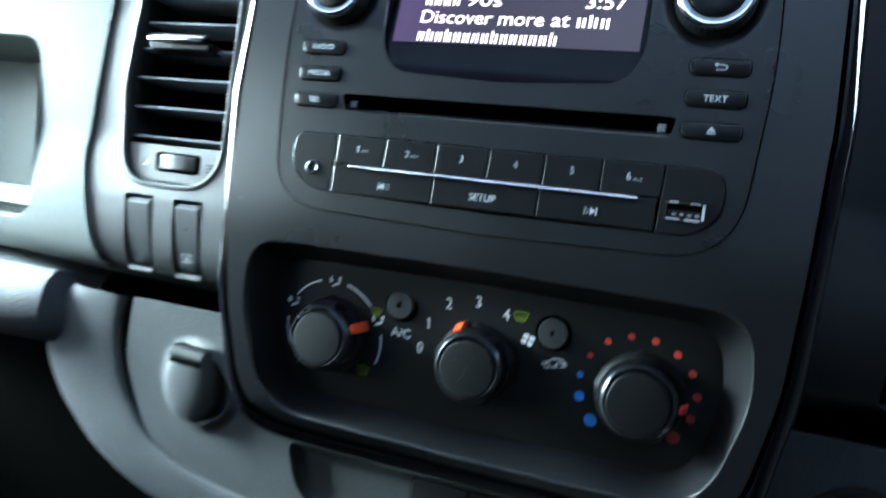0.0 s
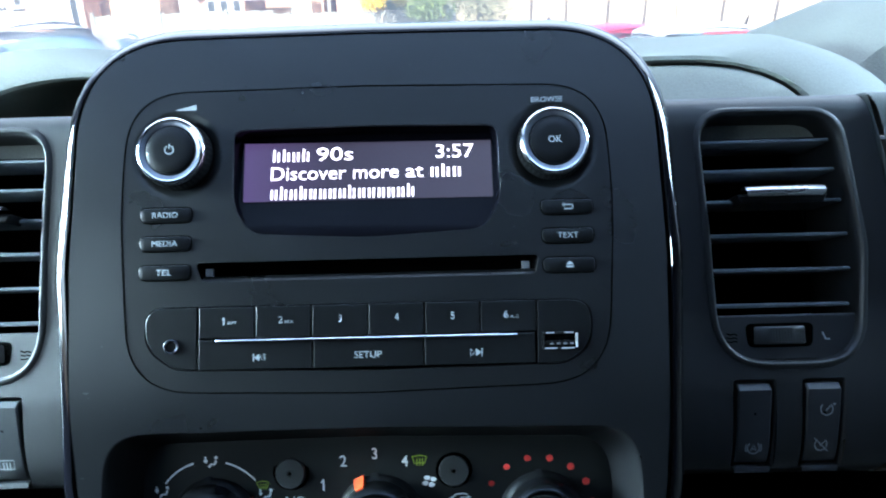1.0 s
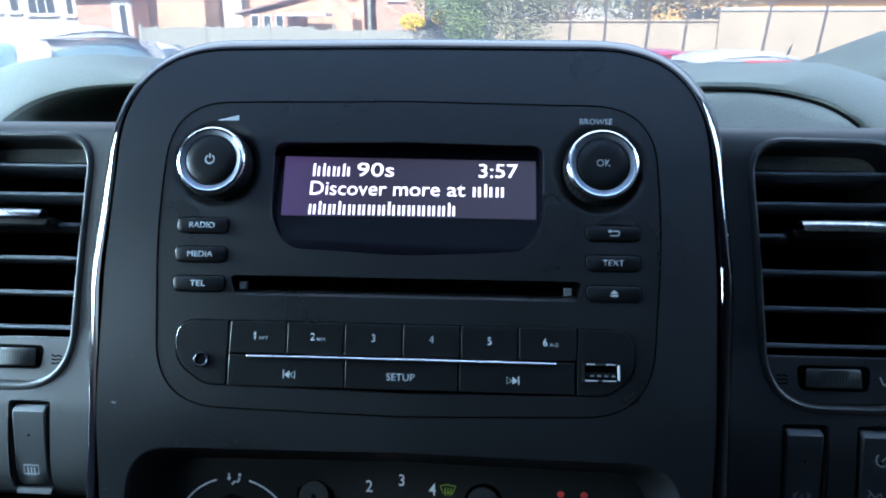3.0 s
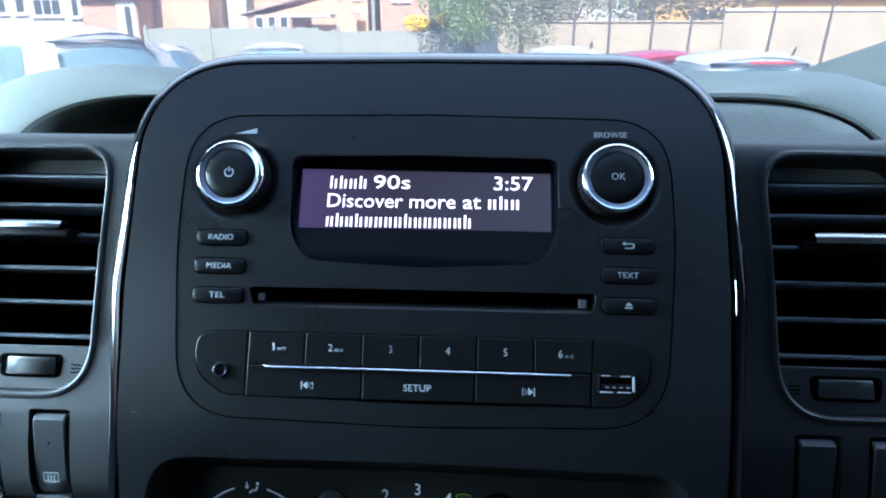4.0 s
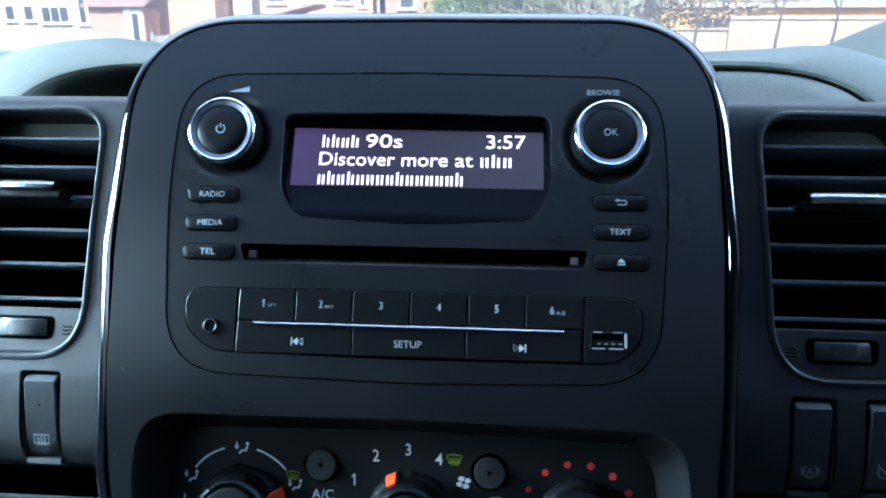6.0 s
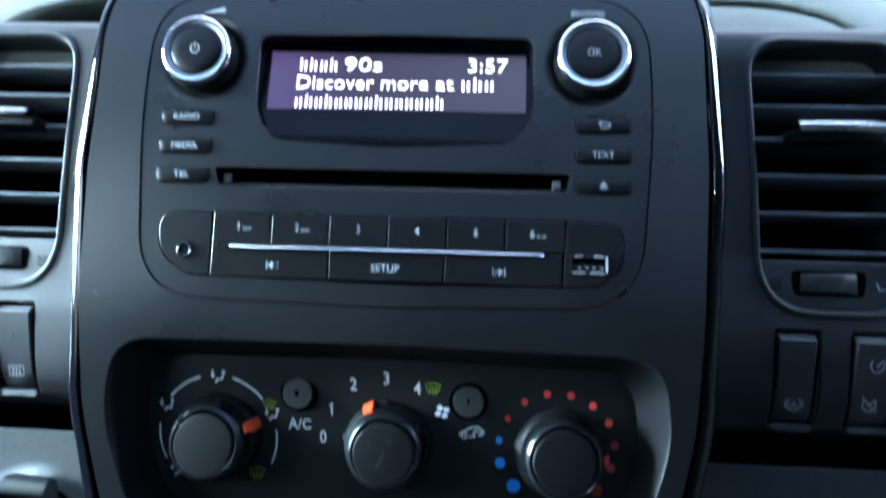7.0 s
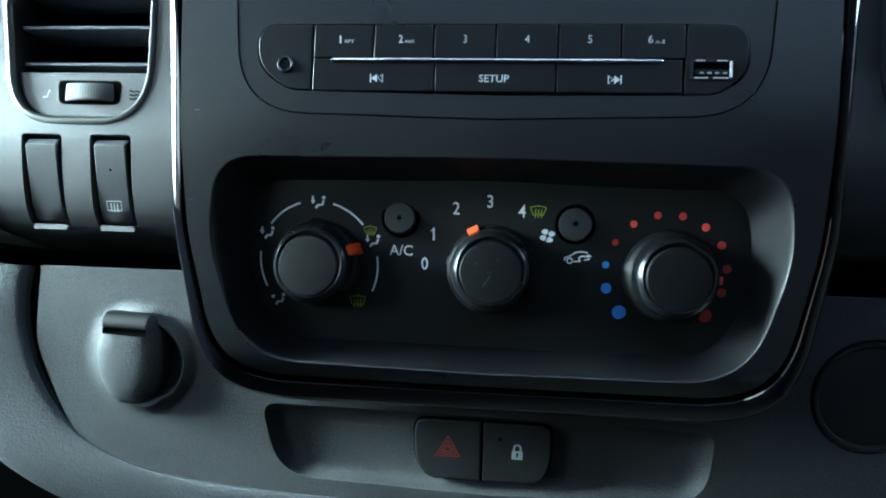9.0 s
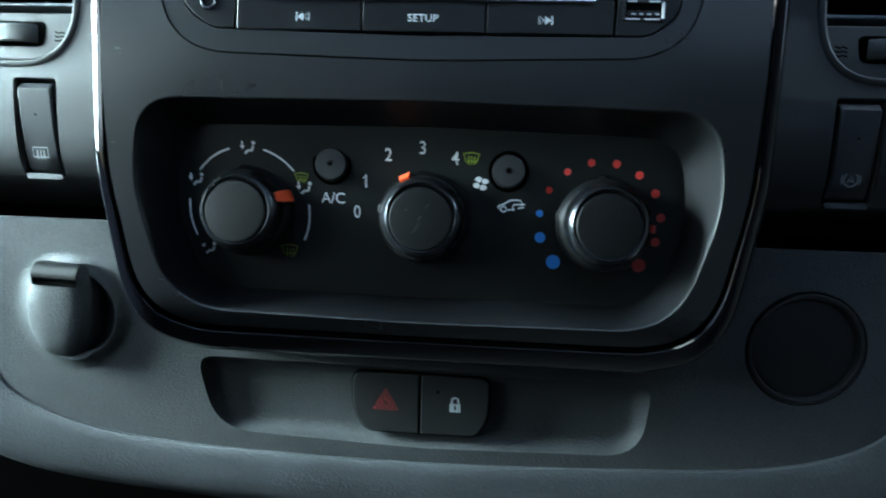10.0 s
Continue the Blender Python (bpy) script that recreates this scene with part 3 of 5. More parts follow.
part("volume_mark", blot(bmesh.new(), [(-80.6, 104.1), (-71.3, 104.1), (-71.3, 106.5)], 0.05), print_white, radio)
part("lettering", letters("BROWSE", 3.3, 76.6, 104.6, 0.05, bold=0.02, target=13.2), print_white, radio)


def side_key(cx, cz, text="", w=21.6, h=6.0):
    k = rpoly([(cx - w / 2, cz + h / 2, 2.4), (cx + w / 2 - 0.3, cz + h / 2, 2.0), (cx + w / 2, cz - h / 2, 2.6), (cx - w / 2 + 0.8, cz - h / 2, 2.9)], 6)
    part("key_gap", blot(bmesh.new(), grow(k, 0.5), 0.12), void, radio)
    key = part("side_key", pad(k, -0.8, 1.4, 0.55), key_black, radio, smooth=30)
    if text:
        part("lettering", letters(text, 3.4, cx, cz - 0.1, -1.1, target=len(text) * 2.1), print_white, key)
    return key


for z, text in ((59.3, "RADIO"), (47.4, "MEDIA"), (35.4, "TEL")):
    side_key(-83.2, z, text)
back_key = side_key(82.8, 58.6)
bm = ribbon(bmesh.new(), [(81.4, 59.4), (84.4, 59.4)] + arc(84.4, 58.5, 0.9, 90, -90, 8) + [(81.6, 57.6)], 0.45, -1.1)
blot(bm, [(80.7, 59.4), (82.0, 60.3), (82.0, 58.5)], -1.1)
part("back_arrow", bm, print_white, back_key)
side_key(82.8, 46.7, "TEXT")
eject = side_key(82.8, 34.6)
bm = blot(bmesh.new(), [(81.5, 34.6), (84.5, 34.6), (83.0, 36.1)], -1.1)
blot(bm, [(81.5, 33.5), (84.5, 33.5), (84.5, 34.1), (81.5, 34.1)], -1.1)
part("eject_symbol", bm, print_white, eject)

# preset keys
xs = (-68.9, -45.6, -22.6, 0.5, 23.4, 46.0, 68.9)
for k in range(6):
    a, b = xs[k] + 0.3, xs[k + 1] - 0.3
    key = part("preset_key", pad(rpoly([(a, 20.7, 0.5), (b, 20.7, 0.5), (b, 8.2, 0.4), (a, 8.2, 0.4)], 2), -0.3, 3, 0.3), key_black, radio, smooth=20)
    mid = (a + b) / 2
    small = {0: "RPT", 1: "MIX", 5: "A-Z"}.get(k)
    nx = mid - (1.2 if small else 0) + 0.1
    part("lettering", letters(str(k + 1), 4.2, nx, 15.0, -0.4, bold=0.0, wide=0.9), print_white, key)
    if small:
        part("lettering", letters(small, 1.7, nx + 3.4, 14.2, -0.4, bold=0.02, target=3.6), print_soft, key)
lows = (-68.9, -22.0, 22.9, 68.0)
for k in range(3):
    a, b = lows[k] + 0.3, lows[k + 1] - 0.3
    key = part("function_key", pad(rpoly([(a, 7.5, 0.4), (b, 7.5, 0.4), (b, -4.6, 0.5), (a, -4.6, 0.5)], 2), -0.3, 3, 0.3), key_black, radio, smooth=20)
    if k == 1:
        part("lettering", letters("SETUP", 3.9, 0.2, 0.2, -0.4, bold=0.0, target=11.0), print_white, key)
    else:
        s, cx = (-1 if k == 0 else 1), (-43.8 if k == 0 else 43.9)
        bm = ribbon(bmesh.new(), [(cx + s * 2.3, -1.4), (cx + s * 2.3, 1.8)], 0.45, -0.4)
        blot(bm, [(cx + s * 2.0, 0.2), (cx - s * 0.1, 1.7), (cx - s * 0.1, -1.3)], -0.4)
        ribbon(bm, [(cx - s * 0.3, 0.2), (cx - s * 2.2, 1.6), (cx - s * 2.2, -1.2)], 0.38, -0.4, closed=True)
        part("skip_symbol", bm, print_white, key)
part("key_gap", blot(bmesh.new(), [(-67, 9), (67.5, 9), (67.5, 6.4), (-67, 6.4)], 0.6), void, radio)
strip = rpoly([(-61.5, 7.7, 0.8), (60.8, 7.6, 0.8), (60.8, 6.3, 0.6), (-61.5, 6.4, 0.6)], 3)
part("chrome_strip", pad(strip, -1.6, 2.5, 0.62), chrome, radio, "thin chrome strip", smooth=80)
left_pad = rpoly([(-90.6, 20.8, 15), (-69.6, 20.8, 0.5), (-69.2, -4.2, 0.5), (-78, -4.2, 10), (-90.6, 5, 18)], 6)
part("socket_panel", pad(left_pad, -0.2, 3, 0.3), key_black, radio, smooth=20)
part("aux_socket", turned(-79.5, 5.2, ((3.2, -0.1), (3.1, -0.9), (2.6, -1.1), (2.1, -0.9), (2.0, 6))), rim_gloss, radio, "small metal-rimmed aux socket")
part("aux_bore", turned(-79.5, 5.2, ((2.0, -0.5), (1.9, -0.2), (1.8, -0.1))), void, radio)
right_pad = rpoly([(69.4, 20.6, 0.5), (91.0, 20.2, 15), (90.6, 3, 18), (80, -4.8, 10), (68.5, -4.8, 0.5)], 6)
part("usb_panel", pad(right_pad, -0.2, 3, 0.3), key_black, radio, smooth=20)
usb = rpoly([(70.6, 7.7, 0.5), (85, 7.7, 0.5), (85, 0.6, 0.5), (70.6, 0.6, 0.5)], 3)
part("usb_rim", skin(bmesh.new(), [ring(usb, -0.25), ring(usb, -0.7), ring(grow(usb, -0.7), -0.75), ring(grow(usb, -0.95), -0.2)]), rubber, radio, "dark rim of the usb port")
# Glints of the port's metal, put in as bright strips on a darkened rim.
for a, b, z0, z1 in ((84.0, 84.9, 1.4, 7.0), (71.6, 76.4, 0.7, 1.3), (78.2, 83.4, 0.7, 1.3), (72.2, 75.4, 7.0, 7.5), (79.6, 83.2, 7.0, 7.5)):
    part("shield_glint", pad([(a, z0), (b, z0), (b, z1), (a, z1)], -1.0, 0.6, 0.15), shield, radio, "bright strip for a glint on the metal shield", smooth=20)
part("usb_bore", blot(bmesh.new(), grow(usb, -0.5), -0.3), void, radio)
part("usb_tongue", pad([(72.0, 2.2), (83.6, 2.2), (83.6, 4.2), (72.0, 4.2)], -0.45, 0.1, 0.05), key_black, radio, smooth=20)
for k in range(4):
    x = 73.6 + k * 2.7
    part("contact", blot(bmesh.new(), [(x, 2.6), (x + 1.4, 2.6), (x + 1.4, 3.2), (x, 3.2)], -0.6), steel, radio)

# ---- climate controls ----
climate = thing("climate_panel", "black heater control panel with three rotary knobs and coloured marks", "heater controls")
part("plate", skin(bmesh.new(), [ring(grow(plate_o, 2), 1.0, plate_y), ring(plate_o, 0, plate_y)], False, True), plate_black, climate)
P = plate_y
MARK = -0.15


def knob3(cx, cz, turn, pointer):
    y0 = P(cz)
    def axis(profile, n=48, first=False, last=True):
        bm = turned(cx, cz, profile, n, first, last, P)
        for v in bm.verts:  # the axis points a little upwards
            d = v.co.y - y0
            v.co.z += d * 0.05
        return bm
    knob = part("rotary_knob", axis(((18.4, 0.5), (18.3, -3), (17.8, -6.0), (16.9, -7.6), (16.0, -8.4))), rubber, climate, "black rotary knob with bright rim")
    part("rim", axis(((16.2, -8.0), (16.0, -12.0), (15.4, -14.3), (14.4, -16.0), (13.3, -16.9), (12.7, -16.7), (12.5, -15.6), (11.8, -15.5)), last=False), rim_gloss, knob, "glossy dark rim")
    cz -= 0.7
    part("cap", axis(((12.1, -15.4), (12.1, -17.3), (11.6, -17.9), (10.9, -18.0), (2, -18.05))), cap_black, knob)
    cz += 0.7
    for a in (95, 170, 20, -60):
        u, v = math.cos(radians(a)), math.sin(radians(a))
        bm = skin(bmesh.new(), [[(cx + u * r - v * w, P(cz) + y, cz + v * r + u * w + y * 0.05) for w in (-1.5, 1.5)] for r, y in ((18.8, -1.0), (18.7, -5.6), (18.1, -6.8), (16.4, -8.4))], closed=False)
        part("grip_rib", bm, rubber, knob)
    a = radians(turn)
    c, s = math.cos(a), math.sin(a)
    wide = 2.4 if pointer is orange else 1.5
    def block(r, y, w):
        return [(cx + c * q - s * p, P(cz) + y + h, cz + s * q + c * p + (y + h) * 0.05) for q, p, h in ((r, -w, 0), (r, w, 0), (r - 3.2, w, 0.8), (r - 3.2, -w, 0.8))]
    bm = skin(bmesh.new(), [block(19.0, -2.0, wide), block(18.9, -6.5, wide), block(18.0, -9.6, wide * 0.95), block(17.0, -12.4, wide * 0.88), block(16.3, -14.0, wide * 0.7)], True, True)
    part("pointer", bm, pointer, knob, "orange pointer" if pointer is orange else "")
    return knob


knob3(-70.8, -69.5, 21, orange)
knob3(1.2, -69.5, 117, orange)
knob3(71.3, -69.5, -3, print_red)

scratches = bmesh.new()
for x0, z0, x1, z1 in ((-1.8, -76.8, 1.0, -72.6), (0.2, -71.4, 1.6, -70.2), (3.0, -66.8, 4.2, -65.6), (-4.6, -68.0, -3.8, -67.6)):
    ribbon(scratches, [(x0, z0), ((x0 + x1) / 2 + 0.15, (z0 + z1) / 2), (x1, z1)], 0.12, P(-69.5) - 18.2)
part("scratch", scratches, scuff_grey, climate, "pale scratches on the knob cap")

for cx, cz in ((-36.6, -50.2), (33.6, -50.6)):
    part("button_gap", blot(bmesh.new(), circle(cx, cz, 7.9, 32), -0.1, P), void, climate)
    button = part("push_button", turned(cx, cz, ((6.5, 0.5), (6.4, -2.0), (6.0, -2.6), (3, -2.8), (1.3, -2.8), (0.9, -2.2)), 32, follow=P), switch_black, climate)
    part("lamp_dot", blot(bmesh.new(), circle(cx, cz, 0.7, 12), -3.0 + P(cz) - P(cz), lambda z, c=cz: P(c)), void, button)

for a0, a1 in ((142, 106), (74, 40), (171, 205), (8, -26)):
    mark = bmesh.new()
    ribbon(mark, arc(-71.5, -69.5, 25.2, a0, a1), 0.75, MARK, P)
    part("arc_mark", mark, plate_print, climate)


def seat_icon(bm, x, z, down=True, up=False):
    """The small seated outline with an arrow, built of strokes."""
    blot(bm, circle(x + 2.7, z + 2.0, 0.75, 12), MARK, P)
    ribbon(bm, [(x + 2.6, z + 0.9), (x + 1.9, z - 0.9), (x + 0.3, z - 0.9), (x - 0.9, z - 2.2)], 0.9, MARK, P)
    if down:
        ribbon(bm, [(x - 1.9, z + 2.6), (x - 1.9, z + 0.6)], 0.7, MARK, P)
        blot(bm, [(x - 3.0, z + 0.9), (x - 0.8, z + 0.9), (x - 1.9, z - 0.6)], MARK, P)
    if up:
        blot(bm, [(x - 3.0, z + 1.2), (x - 1.2, z + 2.2), (x - 1.4, z + 0.2)], MARK, P)


for spot in ((-71.2, -44.9), (-93.5, -57.8, True, True), (-90.2, -85.6, False, True), (-48.6, -59.8)):
    bm = bmesh.new()
    seat_icon(bm, *spot)
    part("airflow_symbol", bm, plate_print, climate)


def screen_icon(bm, x, z, s=1.0):
    """A windscreen outline with three wavy lines."""
    ribbon(bm, [(x - 3.1 * s, z + 1.6 * s), (x, z + 2.2 * s), (x + 3.1 * s, z + 1.6 * s), (x + 2.0 * s, z - 1.4 * s), (x, z - 1.0 * s), (x - 2.0 * s, z - 1.4 * s)], 0.55, MARK, P, closed=True)
    for k in (-1, 0, 1):
        ribbon(bm, [(x + k * 1.2 * s, z - 2.4 * s), (x + k * 1.2 * s + 0.3, z - 1.2 * s), (x + k * 1.2 * s, z), (x + k * 1.2 * s + 0.3, z + 0.9 * s)], 0.45, MARK, P)


for spot in ((-55.2, -85.0, 1.1), (18.9, -46.0), (-49.2, -55.6, 0.85)):
    bm = bmesh.new()
    screen_icon(bm, *spot)
    part("demist_symbol", bm, print_green, climate)
for text, x, z in (("0", -26.6, -68.4), ("1", -22.9, -56.1), ("2", -13.8, -45.9), ("3", -0.2, -42.9), ("4", 12.6, -46.4)):
    part("lettering", letters(text, 7.0, x, z, MARK, P, 0.05, 0.88), plate_print, climate)
part("lettering", letters("A/C", 6.0, -36.3, -63.3, MARK, P, 0.02, target=9.6), plate_print, climate)
bm = bmesh.new()
for k in range(4):
    a = math.pi / 2 * k + 0.5
    px, pz = 22.9 + 1.7 * math.cos(a), -55.4 + 1.7 * math.sin(a)
    blot(bm, [(px + 1.35 * math.cos(a + q) * (1.15 if abs(q) < 1.6 else 0.8), pz + 1.1 * math.sin(a + q)) for q in np.linspace(-3, 3, 12)], MARK, P)
part("fan_symbol", bm, plate_print, climate)
bm = ribbon(bmesh.new(), [(30.2, -64.9), (30.2, -63.8), (32.4, -63.0), (34.4, -61.5), (37.2, -61.2), (39.2, -61.6)], 0.55, MARK, P)
ribbon(bm, arc(32.2, -64.9, 1.05, 0, 345, 14), 0.5, MARK, P)
ribbon(bm, [(33.8, -65.2), (36.4, -65.0)] + arc(37.0, -64.0, 1.1, -110, -250, 8) + [(39.6, -62.9)], 0.5, MARK, P)
ribbon(bm, [(38.0, -64.4), (40.2, -64.0)], 0.5, MARK, P)
blot(bm, [(38.9, -63.6), (40.9, -62.9), (39.2, -62.0)], MARK, P)
part("recirculation_symbol", bm, plate_print, climate)
for k, (x, z) in enumerate(((49.7, -57.0), (56.3, -49.8), (65.2, -46.2), (74.7, -46.3), (83.7, -50.2), (90.3, -56.9), (93.3, -66.0), (92.2, -75.4))):
    part("warm_dot", blot(bmesh.new(), circle(x, z, 1.3 + 0.07 * k, 20), MARK, P), print_red if k < 6 else print_dim_red, climate, "red dot")
part("warm_dot", blot(bmesh.new(), circle(86.7, -84.8, 2.7, 24), MARK, P), print_dim_red, climate, "large red dot")
for x, z, r in ((46.5, -66.0, 1.4), (47.2, -75.4, 2.1), (53.0, -84.9, 2.8)):
    part("cold_dot", blot(bmesh.new(), circle(x, z, r, 24), MARK, P), print_blue, climate, "blue dot")


# ---- air vents ----
def air_vent(side):
    v = thing("air_vent", "black air vent with level slats and a chrome tab", "air vent", group="dashboard air vents")
    out = rpoly([(x * side, z, r) for x, z, r in VENT])
    lit = [ring(grow(out, d), y, upper) for d, y in ((1.0, -1.0), (0.6, -2.3), (-0.4, -2.9), (-1.5, -2.9), (-2.4, -2.2), (-3.0, -0.6), (-3.3, 4), (-3.5, 14), (-3.7, 40))]
    part("frame", skin(bmesh.new(), lit), fascia_grey, v)
    # Near-black sheet paints in the shade deep behind the slats.
    part("duct_shade", blot(bmesh.new(), grow(out, -2.5), 38, upper), void, v)
    def span(z):
        """The inner width of the vent at a height."""
        left = np.interp(z, [-11, 50, 104], [154, 149.8, 146.5]) if z < 50 else np.interp(z, [50, 104], [149.8, 145.5])
        right = np.interp(z, [-11, 42, 104], [217, 218.5, 206])
        return (left + 2, right - 2) if side > 0 else (-right + 2, -left - 2)
    for z in (90.5, 77.4, 63.6, 48.3, 32.6, 16.6):
        a, b = span(z)
        y = upper(z) + 2.5
        bm = bmesh.new()
        skin(bm, [[(a, y + dy, z + dz), (b, y + dy, z + dz)] for dy, dz in ((24, 1.6), (2.0, 1.15), (0.5, 0.85), (0, 0.2), (0.1, -0.5), (0.8, -0.9), (24, -0.4))], closed=False)
        part("slat", bm, vent_black, v)
    # Vanes take the same black as the painted depth.
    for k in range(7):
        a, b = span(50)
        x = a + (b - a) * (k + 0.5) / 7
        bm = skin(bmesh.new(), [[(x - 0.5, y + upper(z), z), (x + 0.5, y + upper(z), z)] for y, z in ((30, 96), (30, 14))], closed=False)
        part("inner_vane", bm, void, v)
    sill = rpoly([(x * side, z, r) for x, z, r in ((152, 12.5, 1), (217.5, 12.5, 1), (216, -8, 20), (156.5, -8, 22))], 6)
    part("thumbwheel_plate", pad(sill, 0.5, 4, 0.8, upper), fascia_grey, v, smooth=20)
    cx = 182.3 * side
    recess = rpoly([(cx - 15.5, 8.6, 3), (cx + 15.5, 8.6, 3), (cx + 14.5, -2.2, 3.5), (cx - 14.5, -2.2, 3.5)], 5)
    # Black patch on the plate paints the shade round the wheel.
    part("wheel_slot_shade", blot(bmesh.new(), recess, 0.35, upper), void, v)
    rows = []
    for k in range(17):
        a = radians(-84 + 168 * k / 16)
        rows.append([(cx + 12.4 * math.sin(a), upper(3) + 1.8 + (0.5 if abs(w) > 3.5 else 0) - 4.2 * math.cos(a), 3.2 + w) for w in (-4.0, -3.3, 3.3, 4.0)])
    part("thumbwheel", skin(bmesh.new(), rows, closed=False), switch_black, v)
    bm = bmesh.new()
    for k in range(23):
        a = radians(-66 + 132 * k / 22)
        ribs = [(cx + 12.5 * math.sin(a) + w, upper(3) + 1.72 - 4.25 * math.cos(a), z) for w, z in ((-0.13, 0.2), (0.13, 0.2), (0.13, 6.2), (-0.13, 6.2))]
        bm.faces.new([bm.verts.new(p) for p in ribs])
    part("ribs", bm, key_black, v)
    icon = bmesh.new()
    for q in range(3):
        ribbon(icon, [(cx - side * 0 + (21.5 if side < 0 else -21.5) + dx, z) for dx, z in ((-2.4, 4.4 - q * 1.9), (-0.6, 3.6 - q * 1.6), (0.9, 4.2 - q * 1.7), (2.4, 3.4 - q * 1.5))], 0.6, 0.35, upper)
    part("airflow_symbol", icon, void, v)
    icon = ribbon(bmesh.new(), [(cx - 22.5, 1.0), (cx - 20.5, 1.0), (cx - 19.3, 4.2)], 0.7, 0.35, upper) if side < 0 else ribbon(bmesh.new(), [(cx + 22.5, 1.0), (cx + 20.5, 1.0), (cx + 19.3, 4.2)], 0.7, 0.35, upper)
    part("shut_symbol", icon, print_grey, v)
    tx = 182.5 * side
    base = rpoly([(tx - 21, 65.8, 2), (tx + 21, 65.8, 2), (tx + 18, 61.5, 2), (tx - 18, 61.5, 2)], 4)
    tab = part("slide_tab", pad(base, -4.5, 10, 1.0, upper), key_black, v, smooth=20)
    rows = []
    for y, z, e in ((-2.0, 68.0, 0.5), (-5.0, 69.0, 0.2), (-7.6, 68.9, 0.0), (-9.2, 68.0, 0.0), (-10.0, 66.6, 0.1), (-9.8, 65.2, 0.5), (-8.6, 64.2, 1.2)):
        rows.append([(tx + f * (17.5 - e), y + upper(64) + 1.6 * f ** 4, z) for f in (-1, -0.92, -0.5, 0, 0.5, 0.92, 1)])
    part("chrome_strip", skin(bmesh.new(), rows, closed=False), satin_chrome, tab, "bright chrome strip")
    return v


air_vent(-1)
air_vent(1)


# ---- switches ----
def rocker(cx, cz, symbol):
    s = thing("rocker_switch", "black rocker switch" + (" with a printed symbol" if symbol else ", blank"), "switch", group="dashboard switches")
    w, rows = 7.6, []
    for z, y in ((-19.0, 6), (-18.6, 1.0), (-17, -0.6), (-10, -1.0), (0, -1.5), (10, -2.3), (14.6, -2.9), (15.6, -2.9), (18.4, -0.4), (19.0, 6)):
        rows.append([(cx + x, y + upper(cz + z) + e, cz + z) for x, e in ((-w, 7), (-w, 0.7), (-w + 0.7, 0), (w - 0.7, 0), (w, 0.7), (w, 7))])
    part("rocker", skin(bmesh.new(), rows, closed=False), rocker_grey, s)
    ledge = [[(cx - 8, upper(cz - 20) + y, cz + z), (cx + 8, upper(cz - 20) + y, cz + z)] for y, z in ((5.0, -18.9), (-2.2, -19.2), (-2.9, -19.6), (-2.9, -21.8), (-2.2, -22.2), (1.0, -22.3))]
    part("ledge", skin(bmesh.new(), ledge, closed=False), rocker_grey, s)
    at = lambda z: upper(z) - 1.25
    bm = bmesh.new()
    if symbol == "rear":
        ribbon(bm, [(cx - 3.4, cz - 8.6), (cx + 3.4, cz - 8.6), (cx + 3.4, cz - 12.6), (cx - 3.4, cz - 12.6)], 0.6, 0, at, True)
        for k in (-1.5, 0, 1.5):
            ribbon(bm, [(cx + k, cz - 13.4), (cx + k, cz - 9.6)], 0.6, -0.02, at)
    if symbol in ("stop", "cruise"):
        spots = ((cx, cz - 10.5),) if symbol == "stop" else ((cx + 1, cz + 6.5), (cx - 0.6, cz - 9.6))
        for px, pz in spots:
            deep = (lambda z: upper(z) - 2.2) if pz > cz else at
            ribbon(bm, arc(px, pz, 2.7, 130, 410, 20), 0.6, 0, deep)
            if symbol == "stop":
                ribbon(bm, [(px - 1.2, pz - 1.3), (px, pz + 1.5), (px + 1.2, pz - 1.3)], 0.5, 0, deep)
                ribbon(bm, [(px - 0.8, pz - 0.5), (px + 0.8, pz - 0.5)], 0.5, 0, deep)
                ribbon(bm, arc(px, pz, 3.6, 150, 210, 6), 0.5, 0, deep)
                ribbon(bm, arc(px, pz, 3.6, -30, 30, 6), 0.5, 0, deep)
            else:
                ribbon(bm, [(px - 0.4, pz - 0.6), (px + 1.6, pz + 1.4)], 0.6, 0, deep)
                if pz < cz:
                    ribbon(bm, [(px - 3.2, pz + 3.2), (px + 3.2, pz - 3.2)], 0.6, 0, deep)
                else:
                    blot(bm, [(px + 2.6, pz + 2.4), (px + 4.6, pz + 3.4), (px + 3.6, pz + 1.4)], 0, deep)
    if symbol:
        part("symbol", bm, print_soft, s)
        part("lamp_dot", blot(bmesh.new(), circle(cx, cz + 5.0, 0.6, 10), -0.5, lambda z: upper(z) - 1.6), void, s)
    else:
        bm.free()
    return s


rocker(*WELLS[-1][0], "")
rocker(*WELLS[-1][1], "rear")
rocker(*WELLS[1][0], "stop")
rocker(*WELLS[1][1], "cruise")

# ---- hazard and lock switches ----
pair = thing("hazard_switch", "black hazard and door lock push buttons in one frame", "switch", group="dashboard switches")
frame_o = rpoly([(-34, -138.0, 6), (30.6, -138.2, 6), (30.5, -158, 30), (25, -167.6, 8), (-27, -167.6, 8), (-33.5, -158, 30)], 6)
part("surround", pad(frame_o, 1.4, 8, 0.5, lower), void, pair, smooth=20)
left = rpoly([(-33, -139.0, 5), (-2.2, -138.8, 0.6), (-2.2, -166.8, 0.6), (-26.5, -166.8, 7), (-32.6, -158, 25)], 6)
right = rpoly([(-1.2, -138.8, 0.6), (29.6, -139.2, 5), (29.6, -158, 25), (24.6, -166.8, 7), (-1.2, -166.8, 0.6)], 6)
